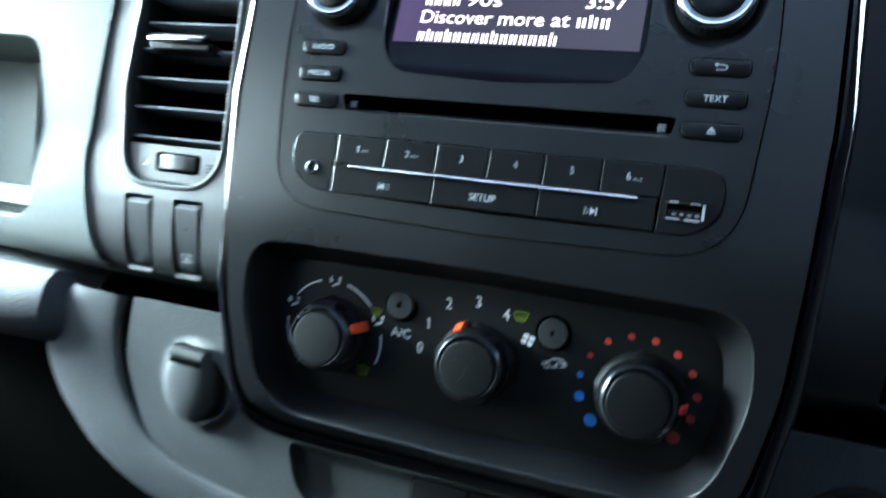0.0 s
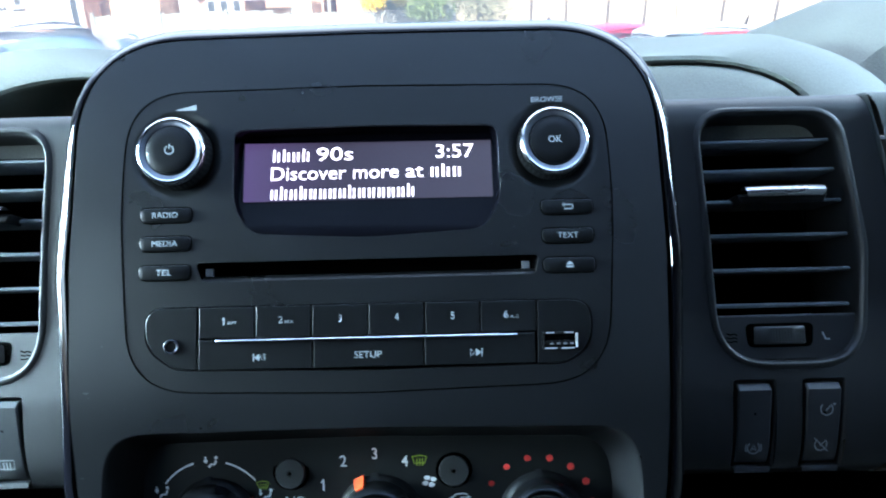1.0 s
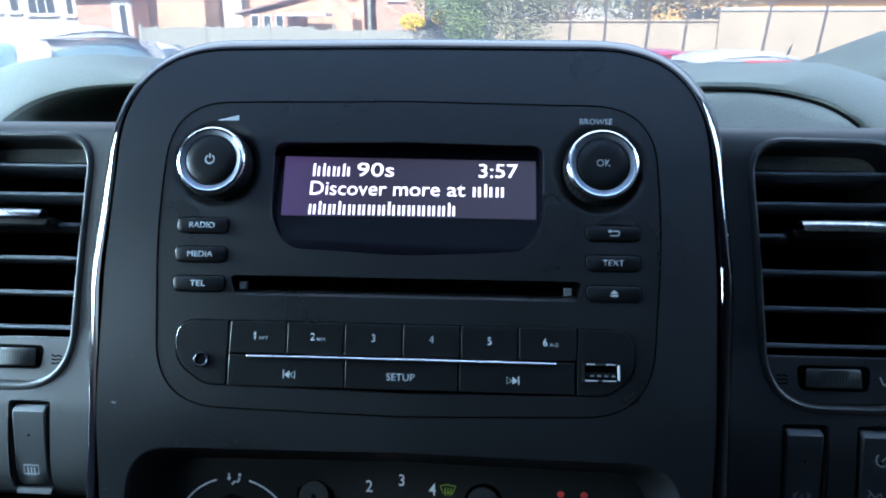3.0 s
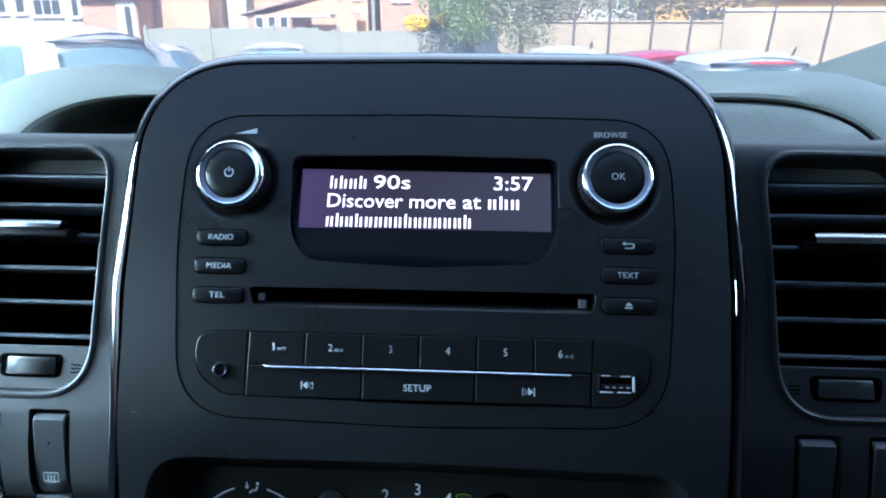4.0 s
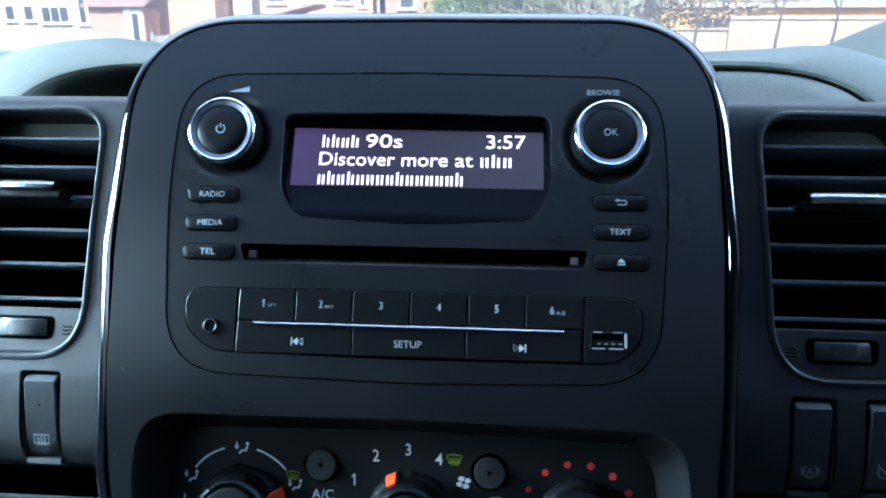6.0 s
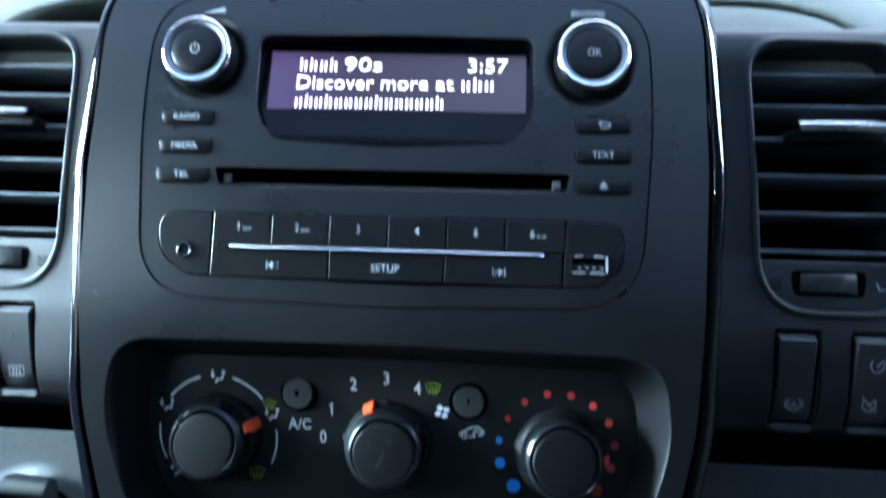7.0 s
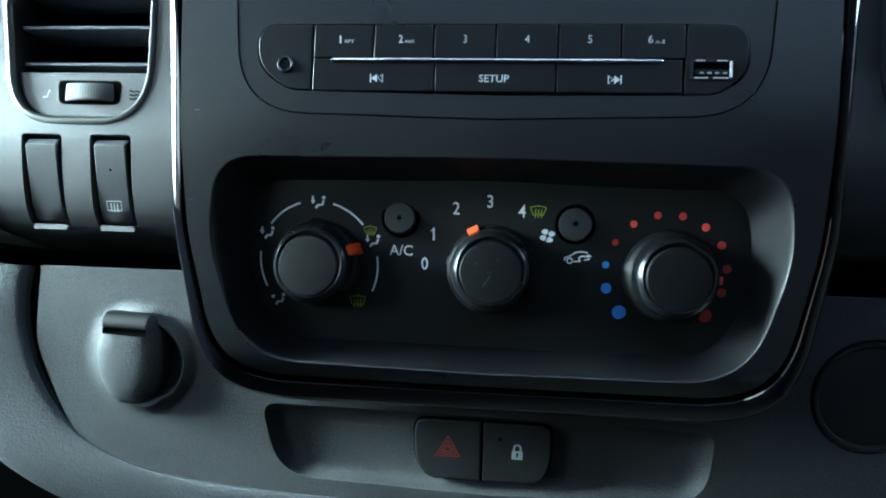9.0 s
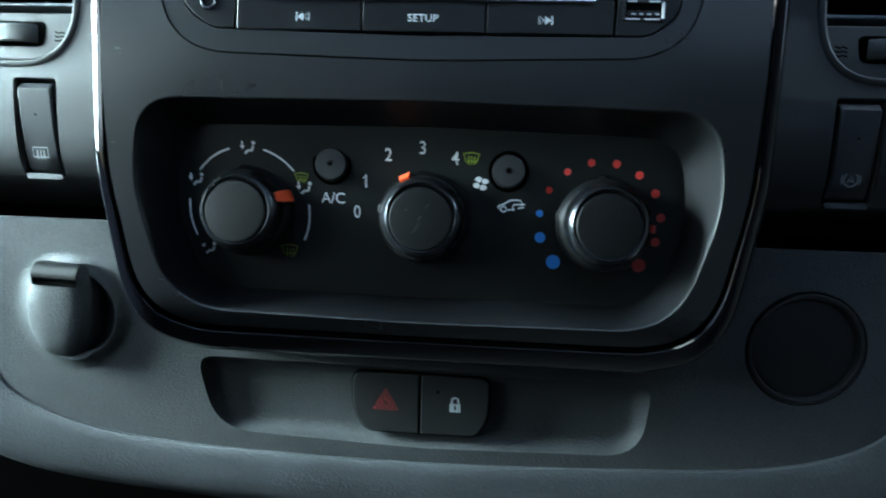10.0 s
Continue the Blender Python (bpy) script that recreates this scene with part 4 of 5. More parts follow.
haz = part("hazard_button", pad(left, -0.4, 6, 0.7, lower), switch_black, pair, smooth=20)
lock = part("lock_button", pad(right, -0.4, 6, 0.7, lower), switch_black, pair, smooth=20)
bm = bmesh.new()
for r in (6.4, 4.2, 2.2):
    ribbon(bm, [(-17.4 + r * math.cos(radians(a)), -152.6 + r * math.sin(radians(a))) for a in (90, 210, 330)], 0.55, -0.5, lower, True)
part("warning_triangle", bm, print_dim_red, haz, "red double triangle")
bm = blot(bmesh.new(), [(12.0, -155.4), (17.0, -155.4), (17.0, -151.4), (12.0, -151.4)], -0.5, lower)
ribbon(bm, [(13.0, -151.4), (13.0, -150.0)] + arc(14.5, -150.0, 1.5, 180, 0, 8) + [(16.0, -151.4)], 0.8, -0.5, lower)
part("padlock_symbol", bm, print_white, lock)
part("keyhole", blot(bmesh.new(), rpoly([(14.1, -154.4, 0.2), (14.9, -154.4, 0.2), (14.9, -152.2, 0.2), (14.1, -152.2, 0.2)], 2), -0.6, lower), void, lock)
part("lamp_dot", blot(bmesh.new(), circle(6.6, -146.2, 0.8, 12), -0.55, lower), void, lock)

# ---- round fittings ----
hook = thing("bag_hook", "grey plastic fold-out bag hook on a round mound", "hook")
cx, cz = HOOK[0] + 3.5, HOOK[1] - 0.8
shape = [(cx - 9.0, cz + 22.5, 4), (cx + 13.6, cz + 21.5, 4), (cx + 15.2, cz + 6, 30), (cx + 13.2, cz - 10, 16), (cx + 6, cz - 21.5, 9), (cx - 9.5, cz - 21.0, 9), (cx - 16.0, cz - 8, 16), (cx - 16.6, cz + 5, 16), (cx - 12.6, cz + 14, 12)]
body = rpoly(shape, 8)
shrunk = lambda s: [(cx - 0.5 + (x - cx + 0.5) * s, cz + (z - cz) * s) for x, z in body]
rows = [ring(shrunk(s), y, lower) for s, y in ((0.92, 8), (0.98, -1.0), (1.0, -5.0), (0.97, -6.6), (0.91, -8.0), (0.82, -9.2), (0.68, -10.1), (0.45, -10.7), (0.2, -10.9))]
part("body", skin(bmesh.new(), rows, False, True), lower_grey, hook)
slot = rpoly([(cx - 9.6, cz + 15.6, 0.6), (cx + 11.6, cz + 15.0, 0.6), (cx + 11.4, cz + 11.6, 0.6), (cx - 9.8, cz + 12.4, 0.6)], 3)
# The slot's shade is a black patch on the hook's front.
part("finger_slot_shade", skin(bmesh.new(), [ring(slot, -10.7, lower), ring(grow(slot, -0.5), -10.4, lower)], False, True), void, hook)
bm = skin(bmesh.new(), [[(cx - 9.2 + 21.0 * k / 8, lower(cz + 18) + y, cz + z - 0.1 * k) for k in range(9)] for y, z in ((-1.0, 23.2), (-7.0, 22.8), (-9.2, 21.8), (-10.4, 20.0), (-11.1, 18.2), (-11.3, 16.8), (-11.0, 15.8), (-10.0, 15.4))], closed=False)
part("finger_lip", bm, cap_black, hook)
arc_taper = [(math.pi * (1.22 + 0.42 * k / 16), 0.05 + 0.95 * math.sin(math.pi * k / 16) ** 0.6) for k in range(17)]
bm = skin(bmesh.new(), [[(HOOK[0] + 9 + (18.6 + r * s) * math.cos(a), lower(cz - 1 + (18.6 + r * s) * math.sin(a)) - 4.3 + y * s, cz - 1 + (18.6 + r * s) * math.sin(a)) for a, s in arc_taper] for y, r in ((3.0, -1.5), (0.2, 0.0), (-1.0, 1.4), (-1.7, 3.0), (-1.3, 3.6), (1.6, 4.0))], closed=False)
part("lower_ridge", bm, lower_grey, hook)

sock = thing("socket_cover", "round black blanking cover with a raised rim", "socket cover")
part("rim", skin(bmesh.new(), [ring(circle(*SOCKET, r, 56), y, lower) for r, y in ((24.6, 3.2), (24.4, 0.4), (23.6, -1.2), (22.4, -1.2), (21.6, 0.2), (21.3, 3))]), fascia_grey, sock)
part("cover", skin(bmesh.new(), [ring(circle(*SOCKET, r, 56), y, lower) for r, y in ((21.5, 3.0), (21.2, 1.6), (20.4, 1.2), (10, 1.0))], False, True), switch_black, sock)

# ---- the van's cab ----
trim_grey = material("cab_trim", (0.016, 0.0165, 0.0175), 0.7, grain=0.001, size=300)
carpet = material("cab_floor", (0.015, 0.015, 0.015), 0.9, grain=0.002, size=400)
headliner = material("headliner", (0.60, 0.62, 0.64), 0.9, grain=0.001, size=500)


def slab(bm, a, b):
    """A box between two corners."""
    (x0, y0, z0), (x1, y1, z1) = a, b
    v = [bm.verts.new(p) for p in ((x0, y0, z0), (x1, y0, z0), (x1, y1, z0), (x0, y1, z0), (x0, y0, z1), (x1, y0, z1), (x1, y1, z1), (x0, y1, z1))]
    for f in ((0, 1, 2, 3), (4, 5, 6, 7), (0, 1, 5, 4), (1, 2, 6, 5), (2, 3, 7, 6), (3, 0, 4, 7)):
        bm.faces.new([v[k] for k in f])
    return bm


def shell(name, boxes, mat, label, bevel=0.0):
    bm = bmesh.new()
    for a, b in boxes:
        slab(bm, a, b)
    if bevel:
        bmesh.ops.bevel(bm, geom=bm.edges[:], offset=bevel, segments=2, affect="EDGES")
    ob = part(name, bm, mat, None, unit=1)
    return tagged(ob, label, "van cab", kind="structure")


def holed(x0, x1, y0, y1, z0, z1, wy0, wy1, wz0, wz1):
    return [((x0, y0, z0), (x1, y1, wz0)), ((x0, y0, wz1), (x1, y1, z1)), ((x0, y0, wz0), (x1, wy0, wz1)), ((x0, wy1, wz0), (x1, y1, wz1))]


# Unseen shell; dark walls and small openings hold light back from the dash.
shell("floor", [((-0.98, -0.92, 0.5), (0.98, 0.8, 0.56))], carpet, "dark rubber van floor")
shell("wall_left", holed(-0.9, -0.81, -0.92, 0.42, 0.5, 1.92, -0.62, 0.20, 1.22, 1.72), trim_grey, "grey door side of the cab with its window opening")
shell("wall_right", holed(0.81, 0.9, -0.92, 0.42, 0.5, 1.92, -0.02, 0.32, 1.36, 1.76), trim_grey, "grey driver's door side of the cab with its window opening")
shell("wall_back", [((-1.0, -0.96, 0.5), (1.0, -0.90, 1.92))], trim_grey, "grey bulkhead behind the seats")
shell("ceiling", [((-1.0, -0.96, 1.9), (1.0, 0.02, 1.96))], headliner, "pale cloth headliner")
shell("wall_front", [((-0.98, 0.78, 0.5), (0.98, 0.86, 1.2)), ((-1.0, 0.42, 0.5), (-0.93, 0.86, 1.2)), ((0.93, 0.42, 0.5), (1.0, 0.86, 1.2))], trim_grey, "cowl below the windscreen")
for side in (-1, 1):
    bm = bmesh.new()
    x = 0.95 * side
    skin(bm, [[(x - 0.04, y - 0.03, z), (x + 0.04, y - 0.03, z), (x + 0.04, y + 0.05, z), (x - 0.04, y + 0.05, z)] for y, z in ((0.8, 1.18), (0.42, 1.62), (0.02, 1.92))], True, True)
    tagged(part("pillar", bm, trim_grey, None, unit=1), "grey windscreen pillar", "van cab", kind="structure")
glass = bpy.data.materials.new("windscreen_glass")
glass.use_nodes = True
gn, gl = glass.node_tree.nodes, glass.node_tree.links
gn.remove(gn["Principled BSDF"])
clear, shine, mix, fres = (gn.new("ShaderNode" + k) for k in ("BsdfTransparent", "BsdfGlossy", "MixShader", "Fresnel"))
clear.inputs[0].default_value = (0.93, 0.97, 0.95, 1)
shine.inputs["Roughness"].default_value, fres.inputs[0].default_value = 0.0, 1.42
gl.new(fres.outputs[0], mix.inputs[0])
gl.new(clear.outputs[0], mix.inputs[1])
gl.new(shine.outputs[0], mix.inputs[2])
# Milky veil mixed into the glass, for outdoor glare as well as dust.
veil, haze = gn.new("ShaderNodeBsdfTranslucent"), gn.new("ShaderNodeMixShader")
veil.inputs[0].default_value, haze.inputs[0].default_value = (0.9, 0.92, 0.93, 1), 0.27
gl.new(mix.outputs[0], haze.inputs[1])
gl.new(veil.outputs[0], haze.inputs[2])
gl.new(haze.outputs[0], gn["Material Output"].inputs[0])
bm = skin(bmesh.new(), [[(x, y + 0.06 * (1 - (x / 0.92) ** 2), z) for x in np.linspace(-0.92, 0.92, 13)] for y, z in ((0.80, 1.18), (0.42, 1.62), (0.02, 1.92))], closed=False)
wind = tagged(part("window_1", bm, glass, None, unit=1), "clear windscreen", "windscreen", kind="structure")
wind.visible_shadow = False
if wind.data.polygons[0].normal.z > 0:
    wind.data.flip_normals()

# ---- outside ----
ROAD = -0.13
asphalt = material("asphalt", (0.06, 0.06, 0.062), 0.9, grain=0.01, size=60, patch=0.4, vary=0.25)
bm = bmesh.new()
bmesh.ops.create_grid(bm, x_segments=2, y_segments=2, size=900)
bmesh.ops.translate(bm, vec=(0, 0, ROAD), verts=bm.verts)
tagged(part("ground", bm, asphalt, None, unit=1), "worn grey asphalt of a car park", "ground", kind="structure")


def brick_material(name, colour, mortar):
    m = material(name, colour, 0.9, vary=0.15, patch=1.2, size=30)
    n, l = m.node_tree.nodes, m.node_tree.links
    b = n.new("ShaderNodeTexBrick")
    b.inputs["Color1"].default_value = (*colour, 1)
    b.inputs["Color2"].default_value = (*(c * 0.75 for c in colour), 1)
    b.inputs["Mortar"].default_value = (*mortar, 1)
    b.inputs["Scale"].default_value = 1.0
    b.inputs["Brick Width"].default_value, b.inputs["Row Height"].default_value, b.inputs["Mortar Size"].default_value = 0.225, 0.075, 0.008
    co, mp = n.new("ShaderNodeTexCoord"), n.new("ShaderNodeMapping")
    mp.inputs["Rotation"].default_value = (radians(90), 0, 0)
    l.new(co.outputs["Object"], mp.inputs[0])
    l.new(mp.outputs[0], b.inputs["Vector"])
    scale = next(x for x in n if x.bl_idname == "ShaderNodeVectorMath")
    l.new(b.outputs["Color"], scale.inputs[0])
    return m


brick_red = brick_material("red_brick", (0.56, 0.29, 0.17), (0.52, 0.47, 0.43))
brick_orange = brick_material("orange_brick", (0.72, 0.42, 0.23), (0.55, 0.49, 0.44))
render_white = material("white_render", (0.55, 0.54, 0.51), 0.9, vary=0.08, patch=1.5, size=40)
slate = material("slate_roof", (0.34, 0.24, 0.21), 0.8, vary=0.2, patch=3, size=40)
pvc = material("white_frame", (0.62, 0.63, 0.64), 0.4, vary=0.04)
pane_dark = material("window_pane", (0.05, 0.065, 0.075), 0.08, vary=0.1, patch=2)
wood_grey = material("weathered_wood", (0.31, 0.32, 0.27), 0.9, vary=0.2, patch=2.5, size=40)
stone_tan = material("pale_wall", (0.42, 0.345, 0.245), 0.9, vary=0.2, patch=0.8, size=20)
ochre = material("ochre_panel", (0.70, 0.40, 0.13), 0.8, vary=0.15, patch=1.5, size=20)
bark = material("bark", (0.13, 0.11, 0.09), 0.95, vary=0.2, patch=6, size=60)


def box_part(name, a, b, mat, parent, label=""):
    return part(name, slab(bmesh.new(), a, b), mat, parent, label, unit=1, smooth=0)


def window(parent, x, z, w, h, lights=2, y=0.0):
    """A white framed window set into a facade that faces -y."""
    f = box_part("window", (x, y - 0.04, z), (x + w, y + 0.05, z + h), pvc, parent, "white framed window")
    n = lights
    for k in range(n):
        a = x + 0.07 + k * (w - 0.07) / n
        b = x + (k + 1) * (w - 0.07) / n
        box_part("pane", (a, y - 0.055, z + 0.07), (b, y - 0.03, z + h - 0.07), pane_dark, f)
    box_part("sill", (x - 0.08, y - 0.12, z - 0.09), (x + w + 0.08, y + 0.02, z - 0.003), pvc, f)
    return f


def house(name, label, x0, x1, y, depth, eaves, mat, windows, roof=2.2, chimney=True):
    h = thing(name, label, "house", pose(0, y, ROAD))
    box_part("wall", (x0, 0, 0), (x1, depth, eaves), mat, h)
    r = skin(bmesh.new(), [[(x, -0.3, eaves - 0.1), (x, depth / 2, eaves + roof), (x, depth + 0.3, eaves - 0.1)] for x in (x0 - 0.2, x1 + 0.2)], True, True)
    part("roof", r, slate, h, unit=1, smooth=0)
    for w in windows:
        window(h, *w)
    return h


# rear of a brick terrace, its wings and a white rendered house
house("house", "red brick terraced house rear with white windows", -13.4, -5.6, 33, 8, 6.2, brick_orange,
      [(-13.1, 1.55, 0.9, 1.4, 2), (-13.1, 3.65, 0.9, 1.3, 2), (-10.7, 3.4, 0.9, 1.5, 2), (-8.9, 3.45, 0.95, 1.4, 2), (-7.45, 3.4, 0.9, 1.4, 2), (-6.25, 3.25, 0.34, 1.1, 1), (-6.25, 2.15, 0.34, 0.55, 1)])
house("house", "red brick house end with one white window", -5.0, -2.7, 33, 8, 6.2, brick_red, [(-4.35, 3.15, 0.75, 1.3, 1)])
house("house", "broad orange brick gable wall of a house", -15.8, -12.3, 30.5, 2.4, 6.0, brick_orange, [], roof=0.6)
stack = thing("chimney_breast", "white rendered full-height wall strip with a downpipe", "wall", pose(0, 32.2, ROAD))
box_part("wall", (-12.1, 0, 0), (-11.2, 0.8, 6.0), render_white, stack)
box_part("downpipe", (-11.15, -0.05, 0), (-11.03, 0.07, 6.0), pane_dark, stack)
box_part("downpipe", (-5.38, 0.6, 0), (-5.24, 0.75, 6.0), wood_grey, stack)
porch = thing("porch", "white framed porch with a glazed door below a tiled roof", "porch", pose(0, 28.5, ROAD))
box_part("wall", (-17.0, 0, 0), (-14.6, 1.4, 3.0), brick_red, porch)
door = box_part("door", (-15.45, -0.06, 0.1), (-14.65, 0.02, 2.95), pvc, porch, "white glazed door")
box_part("pane", (-15.1, -0.08, 1.4), (-14.85, -0.05, 2.75), pane_dark, door)
part("roof", skin(bmesh.new(), [[(x, -0.25, 3.0), (x, 1.6, 3.75), (x, 1.6, 3.82), (x, -0.25, 3.08)] for x in (-17.2, -14.4)], True, True), slate, porch, unit=1, smooth=0)
house("house", "white rendered house with dark lattice windows", -26.5, -18.4, 31, 9, 3.9, render_white,
      [(-20.75, 2.45, 1.35, 0.75, 3), (-21.6, 2.55, 0.5, 0.7, 1), (-22.5, 2.55, 0.5, 0.7, 1), (-24.6, 2.4, 1.2, 0.9, 2), (-18.95, 2.4, 0.4, 1.4, 1)], roof=1.4)
shed = thing("outhouse", "low brick outhouse with a sloping roof and small windows", "outhouse", pose(0, 30, ROAD))
box_part("wall", (-10.5, 0.2, 0), (-8.0, 2.2, 2.5), brick_red, shed)
for k in range(3):
    f = box_part("window", (-10.15 + k * 0.55, 0.15, 1.9), (-9.75 + k * 0.55, 0.22, 2.42), pvc, shed)
    box_part("pane", (-10.09 + k * 0.55, 0.13, 1.96), (-9.81 + k * 0.55, 0.16, 2.36), pane_dark, f)
part("roof", skin(bmesh.new(), [[(-10.8, y, 2.42), (-7.7, y, 3.16), (-7.7, y, 3.24), (-10.8, y, 2.50)] for y in (0.0, 2.4)], True, True), slate, shed, unit=1, smooth=0)
box_part("canopy", (-8.5, -1.2, 2.32), (-6.5, 0.1, 2.45), pvc, shed, "white flat canopy")
part("gable", skin(bmesh.new(), [[(-7.7, y, 0), (-5.7, y, 0), (-5.7, y, 2.25), (-6.74, y, 3.15), (-7.7, y, 2.35)] for y in (0.5, 3)], True, True), brick_orange, shed, unit=1, smooth=0)

# timber fence with posts
fence = thing("timber_fence", "weathered grey timber fence of upright boards", "fence", pose(0, 25, ROAD))
box_part("rail", (-12.6, 0.03, 0.4), (-0.5, 0.08, 0.5), wood_grey, fence)
box_part("rail", (-12.6, 0.03, 1.5), (-0.5, 0.08, 1.6), wood_grey, fence)
rnd = random.Random(4)
x, k = -12.6, 0
board = None
while x < -0.4:
    h = 1.84 + rnd.uniform(-0.03, 0.03) - (0.10 if x > -6 else 0)
    if board is None:
        board = box_part("board", (-0.07, 0, 0), (0.07, 0.025, 1.86), wood_grey, fence)
        board.location = (x, 0, 0)
    else:
        b = board.copy()
        scene.collection.objects.link(b)
        b.location, b.scale = (x, rnd.uniform(-0.006, 0.006), 0), (1, 1, h / 1.86)
    x += 0.15
for k in range(6):
    box_part("post", (-12.6 + k * 2.4, -0.08, 0), (-12.5 + k * 2.4, 0.02, 1.95), wood_grey, fence)

# pale wall and low buildings across the far side
wall = thing("boundary_wall", "long pale rendered wall with a coping", "wall", pose(0, 27, ROAD))
box_part("wall", (0.5, 0, 0), (9.0, 0.3, 2.06), stone_tan, wall)
box_part("wall", (9.0, -0.1, 0), (24, 0.3, 2.45), stone_tan, wall)
box_part("coping", (9.0, -0.16, 2.45), (24, 0.36, 2.55), pvc, wall)
box_part("coping", (0.5, -0.06, 2.06), (9.0, 0.36, 2.13), stone_tan, wall)
hall = thing("low_building", "low ochre clad building with a flat white roof edge", "building", pose(0, 42, ROAD))
box_part("wall", (10, 0, 0), (34, 9, 3.6), ochre, hall)
box_part("roof", (9.6, -0.4, 3.6), (34.4, 9.4, 3.85), pvc, hall)
for k in range(5):
    window(hall, 12 + k * 4.2, 1.9, 2.0, 1.2, 2)
box_part("wall", (2.5, 3, 0), (9.8, 9, 3.2), render_white, hall)


# ---- trees and shrubs ----
def leaf_material(name, colour):
    m = material(name, colour, 0.6, vary=0.35, patch=1.5, size=8)
    return m


leaf_green = leaf_material("green_leaves", (0.19, 0.26, 0.07))
leaf_olive = leaf_material("olive_leaves", (0.27, 0.27, 0.15))
leaf_yellow = leaf_material("yellow_blossom", (0.85, 0.62, 0.03))
leaf_brown = leaf_material("brown_leaves", (0.36, 0.28, 0.15))
leaf_dark = leaf_material("dark_leaves", (0.06, 0.10, 0.03))


def limb(bm, a, b, ra, rb, n=6):
    a, b = Vector(a), Vector(b)
    d = (b - a).normalized()
    u = d.orthogonal().normalized()
    v = d.cross(u)
    skin(bm, [[p + (u * math.cos(2 * math.pi * k / n) + v * math.sin(2 * math.pi * k / n)) * r for k in range(n)] for p, r in ((a, ra), ((a + b) / 2 + u * ra * 0.5, (ra + rb) / 2), (b, rb))], True, True)


def foliage(blobs, count, size, seed):
    """Loose leaves scattered through a few uneven clumps."""
    r = random.Random(seed)
    verts, faces = [], []
    for cx, cy, cz, rx, rz in blobs:
        for _ in range(count):
            d = Vector((r.gauss(0, 1), r.gauss(0, 1), r.gauss(0, 1))).normalized() * (r.random() ** 0.45)
            c = Vector((cx + d.x * rx, cy + d.y * rx, cz + d.z * rz))
            u = Vector((r.gauss(0, 1), r.gauss(0, 1), r.gauss(0, 1))).normalized()
            v = u.orthogonal().normalized()
            s = size * r.uniform(0.6, 1.4)
            k = len(verts)
            verts += [c - u * s, c + v * s * 0.55, c + u * s, c - v * s * 0.55]
            faces.append((k, k + 1, k + 2, k + 3))
    bm = bmesh.new()
    me = bpy.data.meshes.new("leaves")
    me.from_pydata(verts, [], faces)
    bm.from_mesh(me)
    bpy.data.meshes.remove(me)
    return bm


def tree(label, x, y, height, blobs, mat, seed, count=420, size=0.10, trunk=0.10, name="tree", lean_x=0.0):
    t = thing(name, label, name, pose(x, y, ROAD))
    r = random.Random(seed)
    bm = bmesh.new()
    limb(bm, (0, 0, 0), (lean_x, 0, height * 0.6), trunk, trunk * 0.6)
    for cx, cy, cz, rx, rz in blobs:
        limb(bm, (lean_x * 0.8, 0, height * r.uniform(0.3, 0.55)), (cx, cy, cz), trunk * 0.5, trunk * 0.12)
        for _ in range(3):
            limb(bm, (cx * 0.6, cy * 0.6, (cz + height * 0.5) / 2), (cx + r.uniform(-rx, rx), cy + r.uniform(-rx, rx), cz + r.uniform(0, rz)), trunk * 0.2, trunk * 0.06)
    part("trunk", bm, bark, t, unit=1)
    part("crown", foliage(blobs, count, size, seed), mat, t, unit=1, smooth=0)
    return t


tree("leafy green tree behind the fence", -0.6, 23.5, 4.5, [(-0.7, 0, 2.9, 1.1, 0.9), (0.6, 0.2, 2.6, 1.0, 0.8), (0.0, 0, 3.9, 1.4, 0.9), (0.2, -0.2, 1.9, 1.0, 0.7), (1.1, 0, 3.4, 0.9, 0.8)], leaf_green, 3, 1700, 0.055)
tree("sparse olive grey shrub beside the fence", 1.15, 22.5, 4.2, [(-0.2, 0, 2.4, 1.1, 0.9), (0.6, 0, 3.2, 1.1, 0.8), (-0.5, 0, 3.6, 1.0, 0.7), (0.2, 0, 1.6, 1.0, 0.6), (0.9, 0, 2.5, 0.7, 0.6)], leaf_olive, 5, 1500, 0.045)
tree("pale autumn tree behind the wall", 3.6, 30, 5.5, [(0, 0, 3.6, 1.4, 1.0), (1.2, 0, 4.3, 1.2, 1.0), (-1.2, 0, 4.2, 1.2, 1.0)], leaf_olive, 7, 300, 0.10)
tree("pale autumn tree behind the wall", 7.2, 33, 5.8, [(0, 0, 4.0, 1.5, 1.0), (1.3, 0, 4.6, 1.2, 0.9), (-1.3, 0, 4.4, 1.2, 0.9)], leaf_olive, 8, 280, 0.10)
for k, (x, y, h, mat) in enumerate(((1.0, 38, 7.5, leaf_olive), (4.6, 41, 7.0, leaf_brown), (8.2, 37, 6.6, leaf_olive), (11.6, 36, 6.0, leaf_brown), (16.0, 52, 9.0, leaf_olive), (21.5, 55, 9.0, leaf_brown))):
    low = h * 0.38
    tree("tall thin-leaved autumn tree behind the wall", x, y, h, [(0, 0, low, 1.5, 1.2), (1.6, 0.3, low + 1.0, 1.5, 1.2), (-1.6, 0, low + 0.8, 1.5, 1.2), (0.4, 0, low + 2.2, 1.8, 1.3), (-0.9, 0.4, low + 3.2, 1.5, 1.1)], mat, 30 + k, 330, 0.13)
tree("yellow flowering shrub at the fence", -2.6, 25.2, 2.4, [(0.1, 0, 2.0, 0.55, 0.30), (1.1, 0, 2.15, 0.32, 0.35)], leaf_yellow, 9, 420, 0.06, 0.04, name="shrub")
